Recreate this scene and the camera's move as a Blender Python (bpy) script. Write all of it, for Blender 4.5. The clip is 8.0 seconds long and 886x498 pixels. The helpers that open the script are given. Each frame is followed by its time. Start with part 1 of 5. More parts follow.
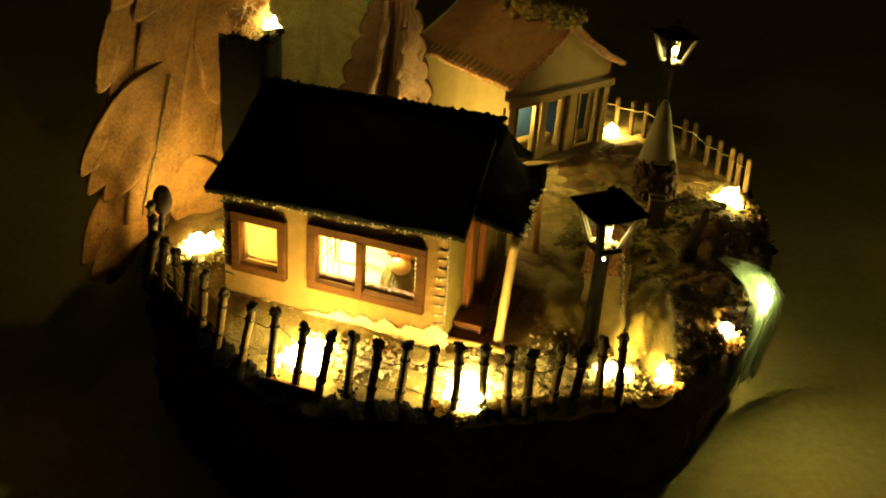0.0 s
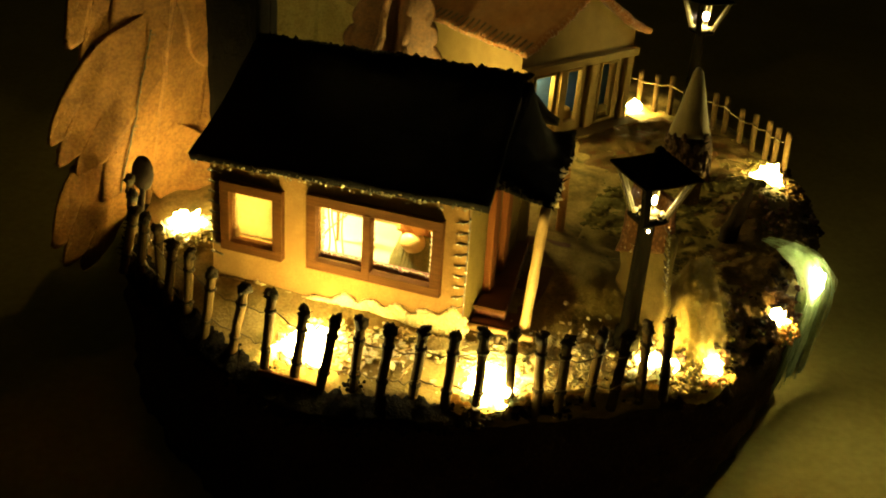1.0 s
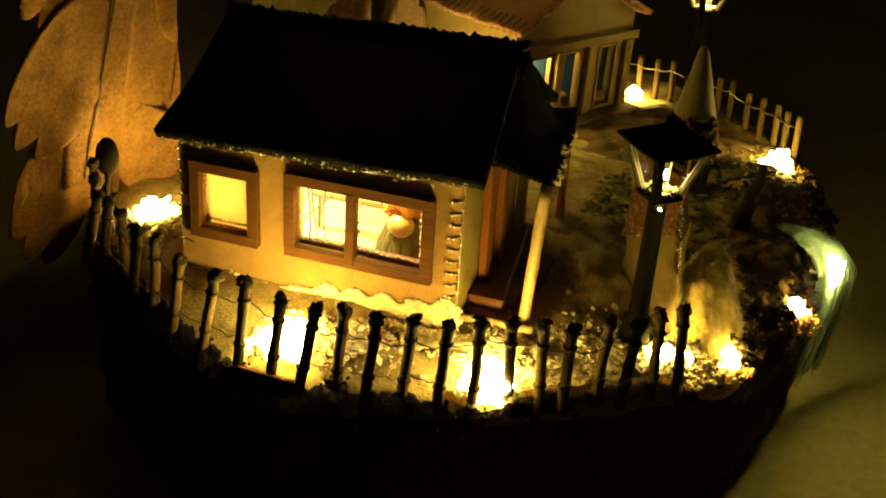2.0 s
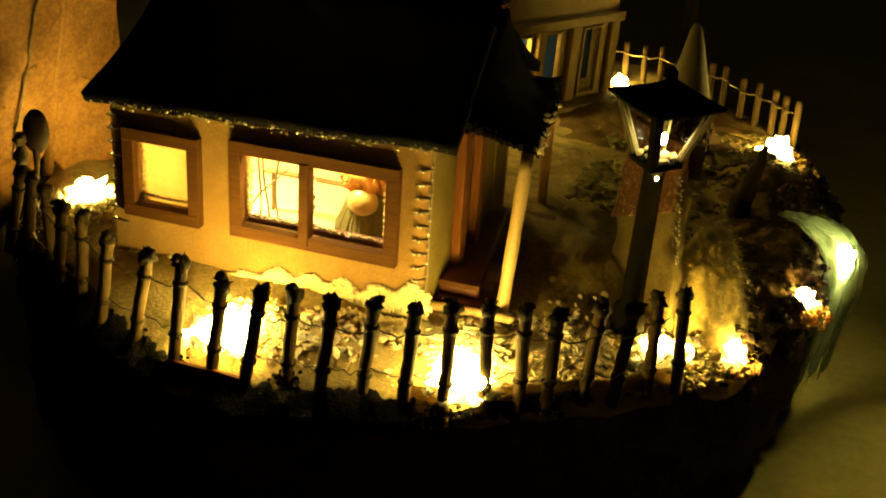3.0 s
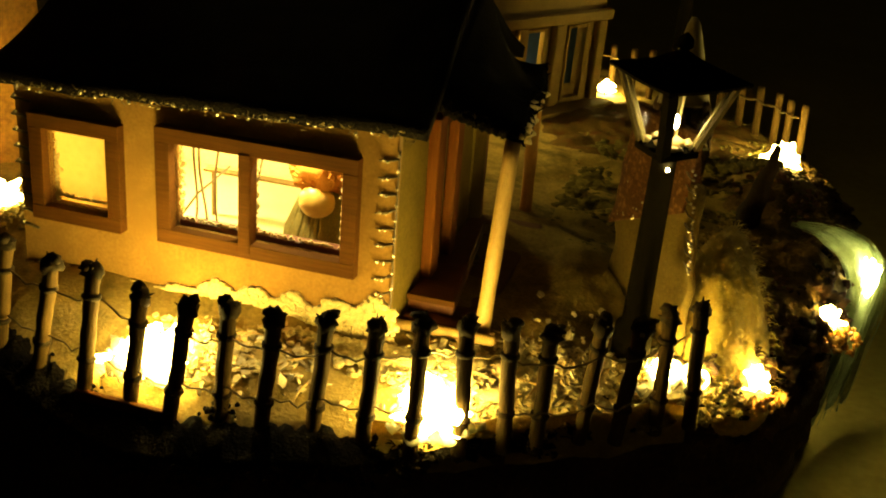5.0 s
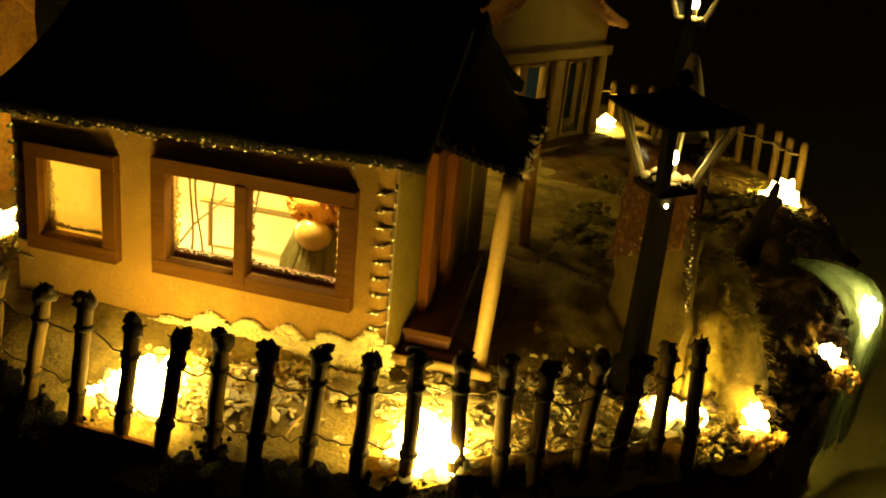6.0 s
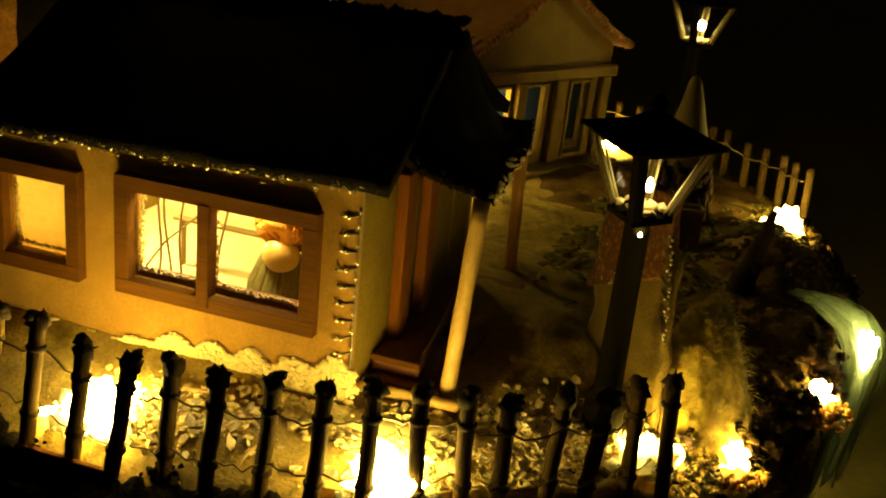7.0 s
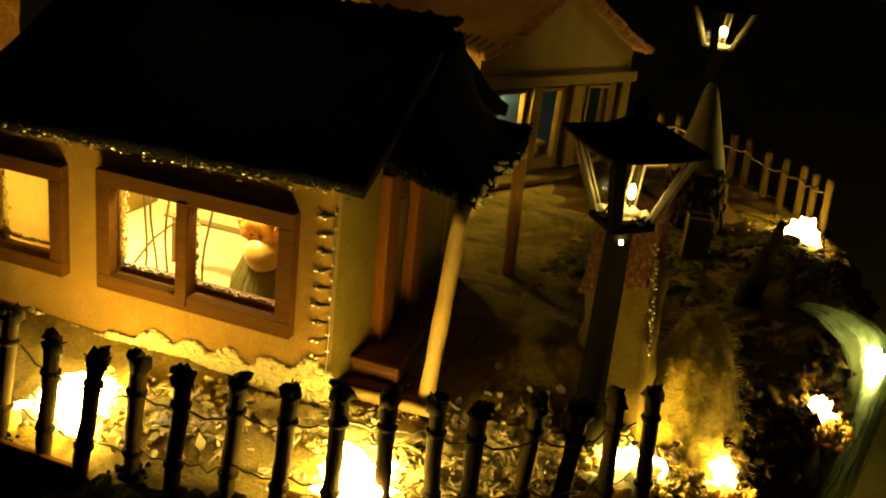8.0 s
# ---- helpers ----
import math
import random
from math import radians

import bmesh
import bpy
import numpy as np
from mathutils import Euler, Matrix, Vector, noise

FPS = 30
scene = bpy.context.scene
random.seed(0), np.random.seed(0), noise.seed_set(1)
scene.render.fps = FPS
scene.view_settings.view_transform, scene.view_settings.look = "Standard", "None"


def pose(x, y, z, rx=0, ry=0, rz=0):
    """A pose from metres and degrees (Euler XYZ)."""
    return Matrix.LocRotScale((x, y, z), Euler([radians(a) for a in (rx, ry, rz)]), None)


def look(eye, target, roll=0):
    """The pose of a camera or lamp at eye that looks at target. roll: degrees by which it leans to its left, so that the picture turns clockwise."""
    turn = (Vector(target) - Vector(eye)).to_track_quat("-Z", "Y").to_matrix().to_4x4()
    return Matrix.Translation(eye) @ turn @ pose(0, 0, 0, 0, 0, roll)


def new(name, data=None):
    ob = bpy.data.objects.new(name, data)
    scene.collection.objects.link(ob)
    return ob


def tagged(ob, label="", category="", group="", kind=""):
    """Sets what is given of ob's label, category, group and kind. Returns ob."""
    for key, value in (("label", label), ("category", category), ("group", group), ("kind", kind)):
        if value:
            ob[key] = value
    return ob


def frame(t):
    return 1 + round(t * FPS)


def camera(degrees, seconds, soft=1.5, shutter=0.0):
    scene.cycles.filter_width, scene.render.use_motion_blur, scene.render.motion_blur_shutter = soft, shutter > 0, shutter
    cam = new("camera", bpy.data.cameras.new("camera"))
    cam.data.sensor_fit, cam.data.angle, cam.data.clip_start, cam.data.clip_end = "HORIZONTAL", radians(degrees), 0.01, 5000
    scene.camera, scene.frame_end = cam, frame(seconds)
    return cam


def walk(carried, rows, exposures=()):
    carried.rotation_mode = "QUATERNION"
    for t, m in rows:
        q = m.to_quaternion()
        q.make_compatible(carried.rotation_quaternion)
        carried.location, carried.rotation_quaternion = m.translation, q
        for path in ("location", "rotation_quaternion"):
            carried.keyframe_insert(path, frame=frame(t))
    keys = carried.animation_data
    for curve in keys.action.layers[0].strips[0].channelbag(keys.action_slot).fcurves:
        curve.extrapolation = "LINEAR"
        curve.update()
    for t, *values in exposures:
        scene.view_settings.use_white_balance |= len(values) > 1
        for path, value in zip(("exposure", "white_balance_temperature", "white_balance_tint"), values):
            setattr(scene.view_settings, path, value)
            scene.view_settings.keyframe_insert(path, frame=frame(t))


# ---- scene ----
cam = camera(44.4, 8.0, 2.0)
PATH = [
    (0, (0.132, -0.541, 0.355), (-0.309, 1.174, -0.574), 5.1),
    (0.5, (0.119, -0.504, 0.327), (-0.316, 1.216, -0.596), 5.1),
    (1, (0.104, -0.482, 0.3), (-0.327, 1.243, -0.617), 5.1),
    (1.5, (0.098, -0.467, 0.284), (-0.329, 1.262, -0.626), 4.9),
    (3, (0.091, -0.396, 0.217), (-0.3, 1.373, -0.629), 5.3),
    (3.5, (0.088, -0.379, 0.202), (-0.294, 1.399, -0.629), 5.2),
    (4, (0.082, -0.351, 0.188), (-0.286, 1.436, -0.632), 5.0),
    (4.5, (0.08, -0.337, 0.178), (-0.281, 1.457, -0.631), 5.4),
    (6, (0.08, -0.33, 0.176), (-0.285, 1.497, -0.552), 6.3),
    (6.5, (0.088, -0.323, 0.176), (-0.307, 1.502, -0.541), 6.3),
    (7, (0.097, -0.313, 0.177), (-0.324, 1.51, -0.53), 6.9),
    (7.5, (0.105, -0.308, 0.177), (-0.353, 1.505, -0.533), 6.9),
    (8, (0.117, -0.301, 0.177), (-0.388, 1.5, -0.532), 7.3),
]
walk(cam, [(t, look(eye, target, roll)) for t, eye, target, roll in PATH], [(0, 0.90, 5450, 12), (1.5, 0.53, 5750, 12), (3.5, 0.31, 6050, 11), (4.5, 0.21, 6200, 11), (6, -0.32, 6750, 10), (8, -0.45, 6750, 10)])

# ---- world ----
world = bpy.data.worlds.new("night")
scene.world = world
world.use_nodes = True
world.node_tree.nodes["Background"].inputs[0].default_value = (0.75, 0.62, 0.12, 1)
world.node_tree.nodes["Background"].inputs[1].default_value = 0.0045

GROUND = -0.015
TABLE = -0.125
CX, CY, RX, RY = -0.05, 0.25, 0.237, 0.306
WARM = (1.0, 0.725, 0.150)
BULB_POWER = 720.0


# ---- materials ----
def nodes_of(name):
    m = bpy.data.materials.new(name)
    m.use_nodes = True
    nt = m.node_tree
    return m, nt, nt.nodes["Principled BSDF"]


def mottled(name, light, dark, coarse=60, fine=900, rough=0.9, bump=0.5, dist=0.0006, metal=0.0, sheen=0.0, vary=0.0, spots=None):
    """A surface with blotches at two scales and fine relief."""
    m, nt, bsdf = nodes_of(name)
    tc = nt.nodes.new("ShaderNodeTexCoord")
    n1 = nt.nodes.new("ShaderNodeTexNoise")
    n1.inputs["Scale"].default_value, n1.inputs["Detail"].default_value = coarse, 6
    n1.inputs["Roughness"].default_value = 0.65
    n2 = nt.nodes.new("ShaderNodeTexNoise")
    n2.inputs["Scale"].default_value, n2.inputs["Detail"].default_value = fine, 4
    for n in (n1, n2):
        nt.links.new(tc.outputs["Object"], n.inputs["Vector"])
    ramp = nt.nodes.new("ShaderNodeValToRGB")
    ramp.color_ramp.elements[0].position, ramp.color_ramp.elements[1].position = 0.33, 0.67
    ramp.color_ramp.elements[0].color = (*dark, 1)
    ramp.color_ramp.elements[1].color = (*light, 1)
    mix = nt.nodes.new("ShaderNodeMath")
    mix.operation = "MULTIPLY_ADD"
    mix.inputs[1].default_value, mix.inputs[2].default_value = 0.45, 0.0
    add = nt.nodes.new("ShaderNodeMath")
    add.operation = "MULTIPLY_ADD"
    add.inputs[1].default_value = 0.55
    nt.links.new(n2.outputs["Fac"], mix.inputs[0])
    nt.links.new(n1.outputs["Fac"], add.inputs[0])
    nt.links.new(mix.outputs[0], add.inputs[2])
    nt.links.new(add.outputs[0], ramp.inputs[0])
    out = ramp.outputs[0]
    if vary:
        info = nt.nodes.new("ShaderNodeObjectInfo")
        hsv = nt.nodes.new("ShaderNodeHueSaturation")
        rng = nt.nodes.new("ShaderNodeMapRange")
        rng.inputs["To Min"].default_value, rng.inputs["To Max"].default_value = 1 - vary, 1 + vary
        nt.links.new(info.outputs["Random"], rng.inputs["Value"])
        nt.links.new(rng.outputs[0], hsv.inputs["Value"])
        nt.links.new(out, hsv.inputs["Color"])
        out = hsv.outputs[0]
    if spots:
        v = nt.nodes.new("ShaderNodeTexNoise")
        v.inputs["Scale"].default_value, v.inputs["Detail"].default_value = spots[1], 8
        v.inputs["Roughness"].default_value = 0.7
        nt.links.new(tc.outputs["Object"], v.inputs["Vector"])
        r2 = nt.nodes.new("ShaderNodeValToRGB")
        r2.color_ramp.elements[0].position, r2.color_ramp.elements[1].position = 0.50, 0.64
        nt.links.new(v.outputs["Fac"], r2.inputs[0])
        mx = nt.nodes.new("ShaderNodeMix")
        mx.data_type = "RGBA"
        mx.inputs["B"].default_value = (*spots[0], 1)
        nt.links.new(r2.outputs[0], mx.inputs["Factor"])
        nt.links.new(out, mx.inputs["A"])
        out = mx.outputs["Result"]
    nt.links.new(out, bsdf.inputs["Base Color"])
    bsdf.inputs["Roughness"].default_value = rough
    bsdf.inputs["Metallic"].default_value = metal
    if rough > 0.84:
        bsdf.inputs["Specular IOR Level"].default_value = 0.08
    bsdf.inputs["Sheen Weight"].default_value = sheen
    b = nt.nodes.new("ShaderNodeBump")
    b.inputs["Strength"].default_value, b.inputs["Distance"].default_value = bump, dist
    nt.links.new(add.outputs[0], b.inputs["Height"])
    nt.links.new(b.outputs[0], bsdf.inputs["Normal"])
    return m


def grained(name, light, dark, along="Z", scale=500, rough=0.6, bump=0.3, vary=0.0):
    """Wood with streaks along one axis of the part."""
    m = mottled(name, light, dark, scale, scale * 4, rough, bump, 0.0004, vary=vary)
    nt = m.node_tree
    tc = [n for n in nt.nodes if n.type == "TEX_COORD"][0]
    mp = nt.nodes.new("ShaderNodeMapping")
    s = [1, 1, 1]
    s["XYZ".index(along)] = 0.06
    mp.inputs["Scale"].default_value = s
    nt.links.new(tc.outputs["Object"], mp.inputs["Vector"])
    for n in nt.nodes:
        if n.type == "TEX_NOISE":
            nt.links.new(mp.outputs[0], n.inputs["Vector"])
    return m


def glowing(name, color, strength):
    m, nt, bsdf = nodes_of(name)
    bsdf.inputs["Base Color"].default_value = (0.8, 0.7, 0.5, 1)
    bsdf.inputs["Emission Color"].default_value = (*color, 1)
    bsdf.inputs["Emission Strength"].default_value = strength
    return m


def shiny(name, color, rough=0.12, metal=0.0, trans=0.0, alpha=1.0):
    m, nt, bsdf = nodes_of(name)
    bsdf.inputs["Base Color"].default_value = (*color, 1)
    bsdf.inputs["Roughness"].default_value = rough
    bsdf.inputs["Metallic"].default_value = metal
    bsdf.inputs["Transmission Weight"].default_value = trans
    bsdf.inputs["Alpha"].default_value = alpha
    return m


def clear_pane(name, gloss):
    """Thin clear glass: mostly open, with a faint mirror."""
    m, nt, bsdf = nodes_of(name)
    nt.nodes.remove(bsdf)
    clear, mirror, mx = nt.nodes.new("ShaderNodeBsdfTransparent"), nt.nodes.new("ShaderNodeBsdfGlossy"), nt.nodes.new("ShaderNodeMixShader")
    mirror.inputs["Roughness"].default_value = 0.08
    mx.inputs[0].default_value = gloss
    nt.links.new(clear.outputs[0], mx.inputs[1])
    nt.links.new(mirror.outputs[0], mx.inputs[2])
    nt.links.new(mx.outputs[0], nt.nodes["Material Output"].inputs[0])
    return m


def translucent(name, light, dark, coarse, through_share, rough=0.8):
    """Thin cloth or film that lets part of the light through."""
    m = mottled(name, light, dark, coarse, coarse * 9, rough, 1.0, 0.0011)
    nt = m.node_tree
    bsdf = nt.nodes["Principled BSDF"]
    for n in nt.nodes:
        if n.type == "VALTORGB":
            n.color_ramp.elements[0].position, n.color_ramp.elements[1].position = 0.40, 0.60
    tr = nt.nodes.new("ShaderNodeBsdfTranslucent")
    mx = nt.nodes.new("ShaderNodeMixShader")
    mx.inputs[0].default_value = through_share
    nt.links.new(bsdf.inputs["Base Color"].links[0].from_socket, tr.inputs["Color"])
    nt.links.new(bsdf.outputs[0], mx.inputs[1])
    nt.links.new(tr.outputs[0], mx.inputs[2])
    nt.links.new(mx.outputs[0], nt.nodes["Material Output"].inputs[0])
    return m


M_WALL = mottled("beige_felt", (0.345, 0.192, 0.036), (0.205, 0.110, 0.019), 55, 800, 0.95, 0.6, 0.0008, sheen=0.1, spots=((0.245, 0.134, 0.024), 26))
# Beige wall felt darkened and greened; carries the gable's shade.
M_WALL_SHADED = mottled("shaded_wall_felt", (0.215, 0.148, 0.023), (0.135, 0.092, 0.014), 60, 800, 0.95, 0.5, 0.0007)
M_WALL_IN = mottled("cream_lining", (0.80, 0.67, 0.30), (0.72, 0.58, 0.24), 40, 900, 0.95, 0.3, sheen=0.1)
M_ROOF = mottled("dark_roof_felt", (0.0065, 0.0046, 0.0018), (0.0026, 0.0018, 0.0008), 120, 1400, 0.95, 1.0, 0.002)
M_ROOF_B = mottled("rust_roof_felt", (0.34, 0.150, 0.028), (0.18, 0.075, 0.014), 110, 1300, 0.95, 0.8, 0.0008, sheen=0.3)
M_PALE = mottled("pale_card", (0.26, 0.182, 0.050), (0.17, 0.116, 0.032), 60, 1000, 0.85, 0.3)
M_FRAME = grained("brown_frame_wood", (0.100, 0.039, 0.0040), (0.064, 0.024, 0.0026), "X", 300, 0.85, 0.25)
M_STEP = grained("dark_step_wood", (0.19, 0.064, 0.015), (0.11, 0.036, 0.009), "X", 380, 0.55, 0.4)
# Redder than the frame wood, and raised for the light on the jambs.
M_JAMB = grained("lit_rust_wood", (0.185, 0.062, 0.0065), (0.12, 0.039, 0.004), "Z", 300, 0.85, 0.3)
M_STICK_B = grained("orange_stick", (0.50, 0.25, 0.036), (0.34, 0.155, 0.020), "Z", 700, 0.8, 0.4)
M_STICK = grained("peeled_stick", (0.62, 0.41, 0.115), (0.44, 0.27, 0.070), "Z", 900, 0.55, 0.5)
M_POST = grained("bamboo_stick", (0.085, 0.053, 0.012), (0.028, 0.017, 0.005), "Z", 900, 0.88, 0.6, vary=0.25)
M_KNOT = mottled("black_binding", (0.045, 0.032, 0.013), (0.015, 0.011, 0.005), 300, 2200, 0.88, 0.8, 0.0006)
M_WIRE = shiny("thin_wire", (0.20, 0.145, 0.055), 0.45, 0.7)
M_GROUND = mottled("sandy_felt", (0.45, 0.32, 0.088), (0.22, 0.155, 0.041), 70, 700, 0.95, 0.8, 0.002, spots=((0.15, 0.115, 0.028), 34))
M_BARK = mottled("dark_bark", (0.075, 0.045, 0.022), (0.02, 0.012, 0.007), 45, 400, 0.95, 1.0, 0.004)
M_TABLE = mottled("table_cloth", (0.56, 0.42, 0.085), (0.40, 0.295, 0.055), 7, 160, 0.95, 0.4, 0.002)
M_LANTERN = mottled("black_paint", (0.008, 0.0065, 0.003), (0.004, 0.0035, 0.002), 200, 1500, 0.8, 0.2, 0.0003)
M_LANTERN.node_tree.nodes["Principled BSDF"].inputs["Specular IOR Level"].default_value = 0.0
M_EDGE = mottled("pale_glass_edge", (0.50, 0.42, 0.17), (0.28, 0.23, 0.08), 300, 1500, 0.35, 0.4, 0.0003)
M_BEAD = shiny("gold_bead", (0.95, 0.82, 0.52), 0.10, 0.7)
M_THREAD = mottled("dark_thread", (0.16, 0.11, 0.035), (0.06, 0.04, 0.012), 500, 3000, 0.45, 0.5, 0.0003)
M_FLAKE = mottled("glossy_flake", (0.60, 0.48, 0.22), (0.30, 0.22, 0.08), 400, 1200, 0.22, 0.3, 0.0004)
M_SHRED = mottled("shiny_shred", (0.82, 0.70, 0.40), (0.50, 0.39, 0.18), 300, 1500, 0.25, 0.3, 0.0004)
M_FLUFF = mottled("cotton_fluff", (0.84, 0.68, 0.30), (0.62, 0.47, 0.17), 260, 1800, 0.95, 0.8, 0.001, sheen=0.4)
M_WOOL = mottled("mossy_wool", (0.56, 0.41, 0.070), (0.34, 0.24, 0.036), 60, 700, 0.95, 0.8, 0.0015, sheen=0.2)
M_ROCK = mottled("brown_rock", (0.20, 0.085, 0.018), (0.035, 0.016, 0.005), 110, 900, 0.8, 1.0, 0.0015, vary=0.35)
M_TREE = translucent("tan_felt", (0.37, 0.168, 0.010), (0.20, 0.087, 0.004), 55, 0.25)
M_TREE_B = translucent("brown_felt", (0.115, 0.052, 0.007), (0.050, 0.022, 0.003), 60, 0.10)
M_TREE_C = translucent("olive_felt", (0.42, 0.36, 0.12), (0.28, 0.22, 0.06), 60, 0.25)
M_GREEN = translucent("green_felt", (0.14, 0.30, 0.05), (0.08, 0.19, 0.03), 90, 0.3)
M_FALL = translucent("greenish_fibre", (0.68, 0.76, 0.42), (0.48, 0.55, 0.28), 60, 0.7, 0.5)
sheer = M_FALL.node_tree
sheer_mix, sheer_open = sheer.nodes.new("ShaderNodeMixShader"), sheer.nodes.new("ShaderNodeBsdfTransparent")
sheer_mix.inputs[0].default_value = 0.45
sheer.links.new(sheer.nodes["Material Output"].inputs[0].links[0].from_socket, sheer_mix.inputs[1])
sheer.links.new(sheer_open.outputs[0], sheer_mix.inputs[2])
sheer.links.new(sheer_mix.outputs[0], sheer.nodes["Material Output"].inputs[0])
M_BLUE = mottled("blue_felt", (0.07, 0.14, 0.42), (0.045, 0.09, 0.28), 90, 900, 0.95, 0.5)
M_GLASS = clear_pane("thin_glass", 0.001)
M_HAT = mottled("grey_felt", (0.105, 0.076, 0.020), (0.066, 0.046, 0.012), 90, 1200, 0.95, 0.7, 0.0006, sheen=0.3)
M_ORANGE = mottled("orange_felt", (0.56, 0.26, 0.042), (0.40, 0.16, 0.022), 200, 1500, 0.95, 0.7)
M_BEARD = mottled("grey_green_wool", (0.26, 0.22, 0.060), (0.14, 0.12, 0.030), 220, 1500, 0.95, 0.9)
M_SKIN = mottled("smooth_wood_ball", (0.60, 0.40, 0.09), (0.5, 0.32, 0.07), 60, 500, 0.35, 0.05)
M_RED = mottled("russet_felt", (0.095, 0.040, 0.008), (0.050, 0.020, 0.004), 150, 1400, 0.95, 0.8, 0.0008, spots=((0.18, 0.09, 0.03), 420))
M_FILM = translucent("crumpled_film", (0.90, 0.88, 0.78), (0.8, 0.76, 0.6), 200, 0.6, 0.3)
M_STRUT_LIT = mottled("lit_strut_brass", (0.080, 0.057, 0.014), (0.035, 0.025, 0.007), 300, 1500, 0.88, 0.4, 0.0004)
M_MOSS_AND_DIM = mottled("moss_and_dim_ground", (0.33, 0.245, 0.056), (0.17, 0.125, 0.028), 60, 700, 0.95, 1.0, 0.002)
M_STONE = mottled("dark_stone", (0.032, 0.020, 0.008), (0.012, 0.008, 0.004), 110, 900, 0.9, 0.8, 0.001)
M_RIM = mottled("near_black_rim", (0.007, 0.0052, 0.0022), (0.003, 0.0022, 0.001), 150, 900, 0.95, 1.0, 0.002)
M_HUT = mottled("olive_hut_felt", (0.17, 0.11, 0.025), (0.07, 0.044, 0.010), 90, 900, 0.95, 0.8, 0.001, spots=((0.13, 0.05, 0.012), 70))
M_PALE_FELT = mottled("pale_olive_felt", (0.125, 0.086, 0.016), (0.070, 0.047, 0.008), 70, 900, 0.95, 0.7, 0.001)
M_TUFT = mottled("dark_green_moss", (0.16, 0.135, 0.028), (0.085, 0.072, 0.015), 150, 900, 0.95, 1.0, 0.001)
M_BANK = mottled("dark_moss_bank", (0.22, 0.135, 0.032), (0.06, 0.036, 0.009), 80, 600, 0.95, 1.0, 0.003)
M_AMBER = translucent("amber_crystal", (0.62, 0.34, 0.06), (0.22, 0.09, 0.014), 260, 0.35, 0.35)
M_SPOON = mottled("dark_wood", (0.022, 0.013, 0.006), (0.010, 0.006, 0.003), 200, 1200, 0.9, 0.4)
M_LED = glowing("warm_bulb", WARM, BULB_POWER)
M_LED_SMALL = glowing("warm_bulb_dim", WARM, 90.0)
M_LED_ROOM = glowing("warm_room_bulb", (1.0, 0.79, 0.32), 720.0)
M_LED_BALL = glowing("warm_soft_bulb", WARM, 360.0)
M_LED_STRONG = glowing("warm_strong_bulb", WARM, 900.0)
M_LED_COOL = glowing("greenish_white_bulb", (1.0, 0.91, 0.38), 140.0)
# Emission spread over the lit film's whole bright patch, not the bulb alone.
M_LED_WAD = glowing("lit_film_patch", WARM, 108.0)
M_LED_GLOBE = glowing("lit_globe", WARM, 170.0)


# ---- building helpers ----
def thing(name, m, label="", category="", group="", kind=""):
    ob = new(name)
    ob.empty_display_size = 0.01
    ob.matrix_world = m
    return tagged(ob, label, category, group, kind)


def mesh_of(name, bm, materials, smooth=True):
    me = bpy.data.meshes.new(name)
    bmesh.ops.recalc_face_normals(bm, faces=bm.faces[:])
    bm.to_mesh(me)
    bm.free()
    for mt in (materials if isinstance(materials, (list, tuple)) else [materials]):
        me.materials.append(mt)
    if smooth:
        me.polygons.foreach_set("use_smooth", [True] * len(me.polygons))
    return me


def part(name, bm, material, parent, label="", smooth=False):
    """Links a bmesh as one mesh object under a thing or a part."""
    ob = new(name, mesh_of(name, bm, material, smooth))
    ob.parent = parent
    return tagged(ob, label)


def shared(name, me, parent, m=None, label=""):
    """One more object on a mesh that is there already."""
    ob = new(name, me)
    ob.parent = parent
    if m is not None:
        ob.matrix_basis = m
    return tagged(ob, label)


def solo(name, bm, material, m, label, category, group="", kind="", smooth=True):
    ob = new(name, mesh_of(name, bm, material, smooth))
    ob.matrix_world = m
    return tagged(ob, label, category, group, kind)


def add_box(bm, lo, hi, bevel=0.0, m=None, mat=0):
    c = [(a + b) / 2 for a, b in zip(lo, hi)]
    s = [b - a for a, b in zip(lo, hi)]
    g = bmesh.ops.create_cube(bm, size=1, matrix=Matrix.LocRotScale(c, None, s))
    vs = g["verts"]
    if bevel:
        es = list({e for v in vs for e in v.link_edges})
        r = bmesh.ops.bevel(bm, geom=es, offset=bevel, segments=2, profile=0.5, affect="EDGES", clamp_overlap=True)
        vs = list({v for f in r["faces"] for v in f.verts} | {v for v in vs if v.is_valid})
    if m is not None:
        bmesh.ops.transform(bm, matrix=m, verts=vs)
    if mat:
        for f in {f for v in vs for f in v.link_faces}:
            f.material_index = mat
    return vs


def add_tube(bm, pts, radii, n=8, cap=True, mat=0):
    """A tube through points, with a radius for each."""
    pts = [Vector(p) for p in pts]
    if not isinstance(radii, (list, tuple)):
        radii = [radii] * len(pts)
    rings = []
    side = None
    for i, p in enumerate(pts):
        d = (pts[min(i + 1, len(pts) - 1)] - pts[max(i - 1, 0)]).normalized()
        if side is None:
            side = d.orthogonal().normalized()
        side = (side - d * side.dot(d)).normalized()
        up = d.cross(side)
        rings.append([bm.verts.new(p + (side * math.cos(a) + up * math.sin(a)) * radii[i]) for a in (2 * math.pi * k / n for k in range(n))])
    for a, b in zip(rings, rings[1:]):
        for k in range(n):
            bm.faces.new((a[k], a[(k + 1) % n], b[(k + 1) % n], b[k])).material_index = mat
    if cap:
        bm.faces.new(rings[0][::-1]).material_index = mat
        bm.faces.new(rings[-1]).material_index = mat
    return [v for r in rings for v in r]


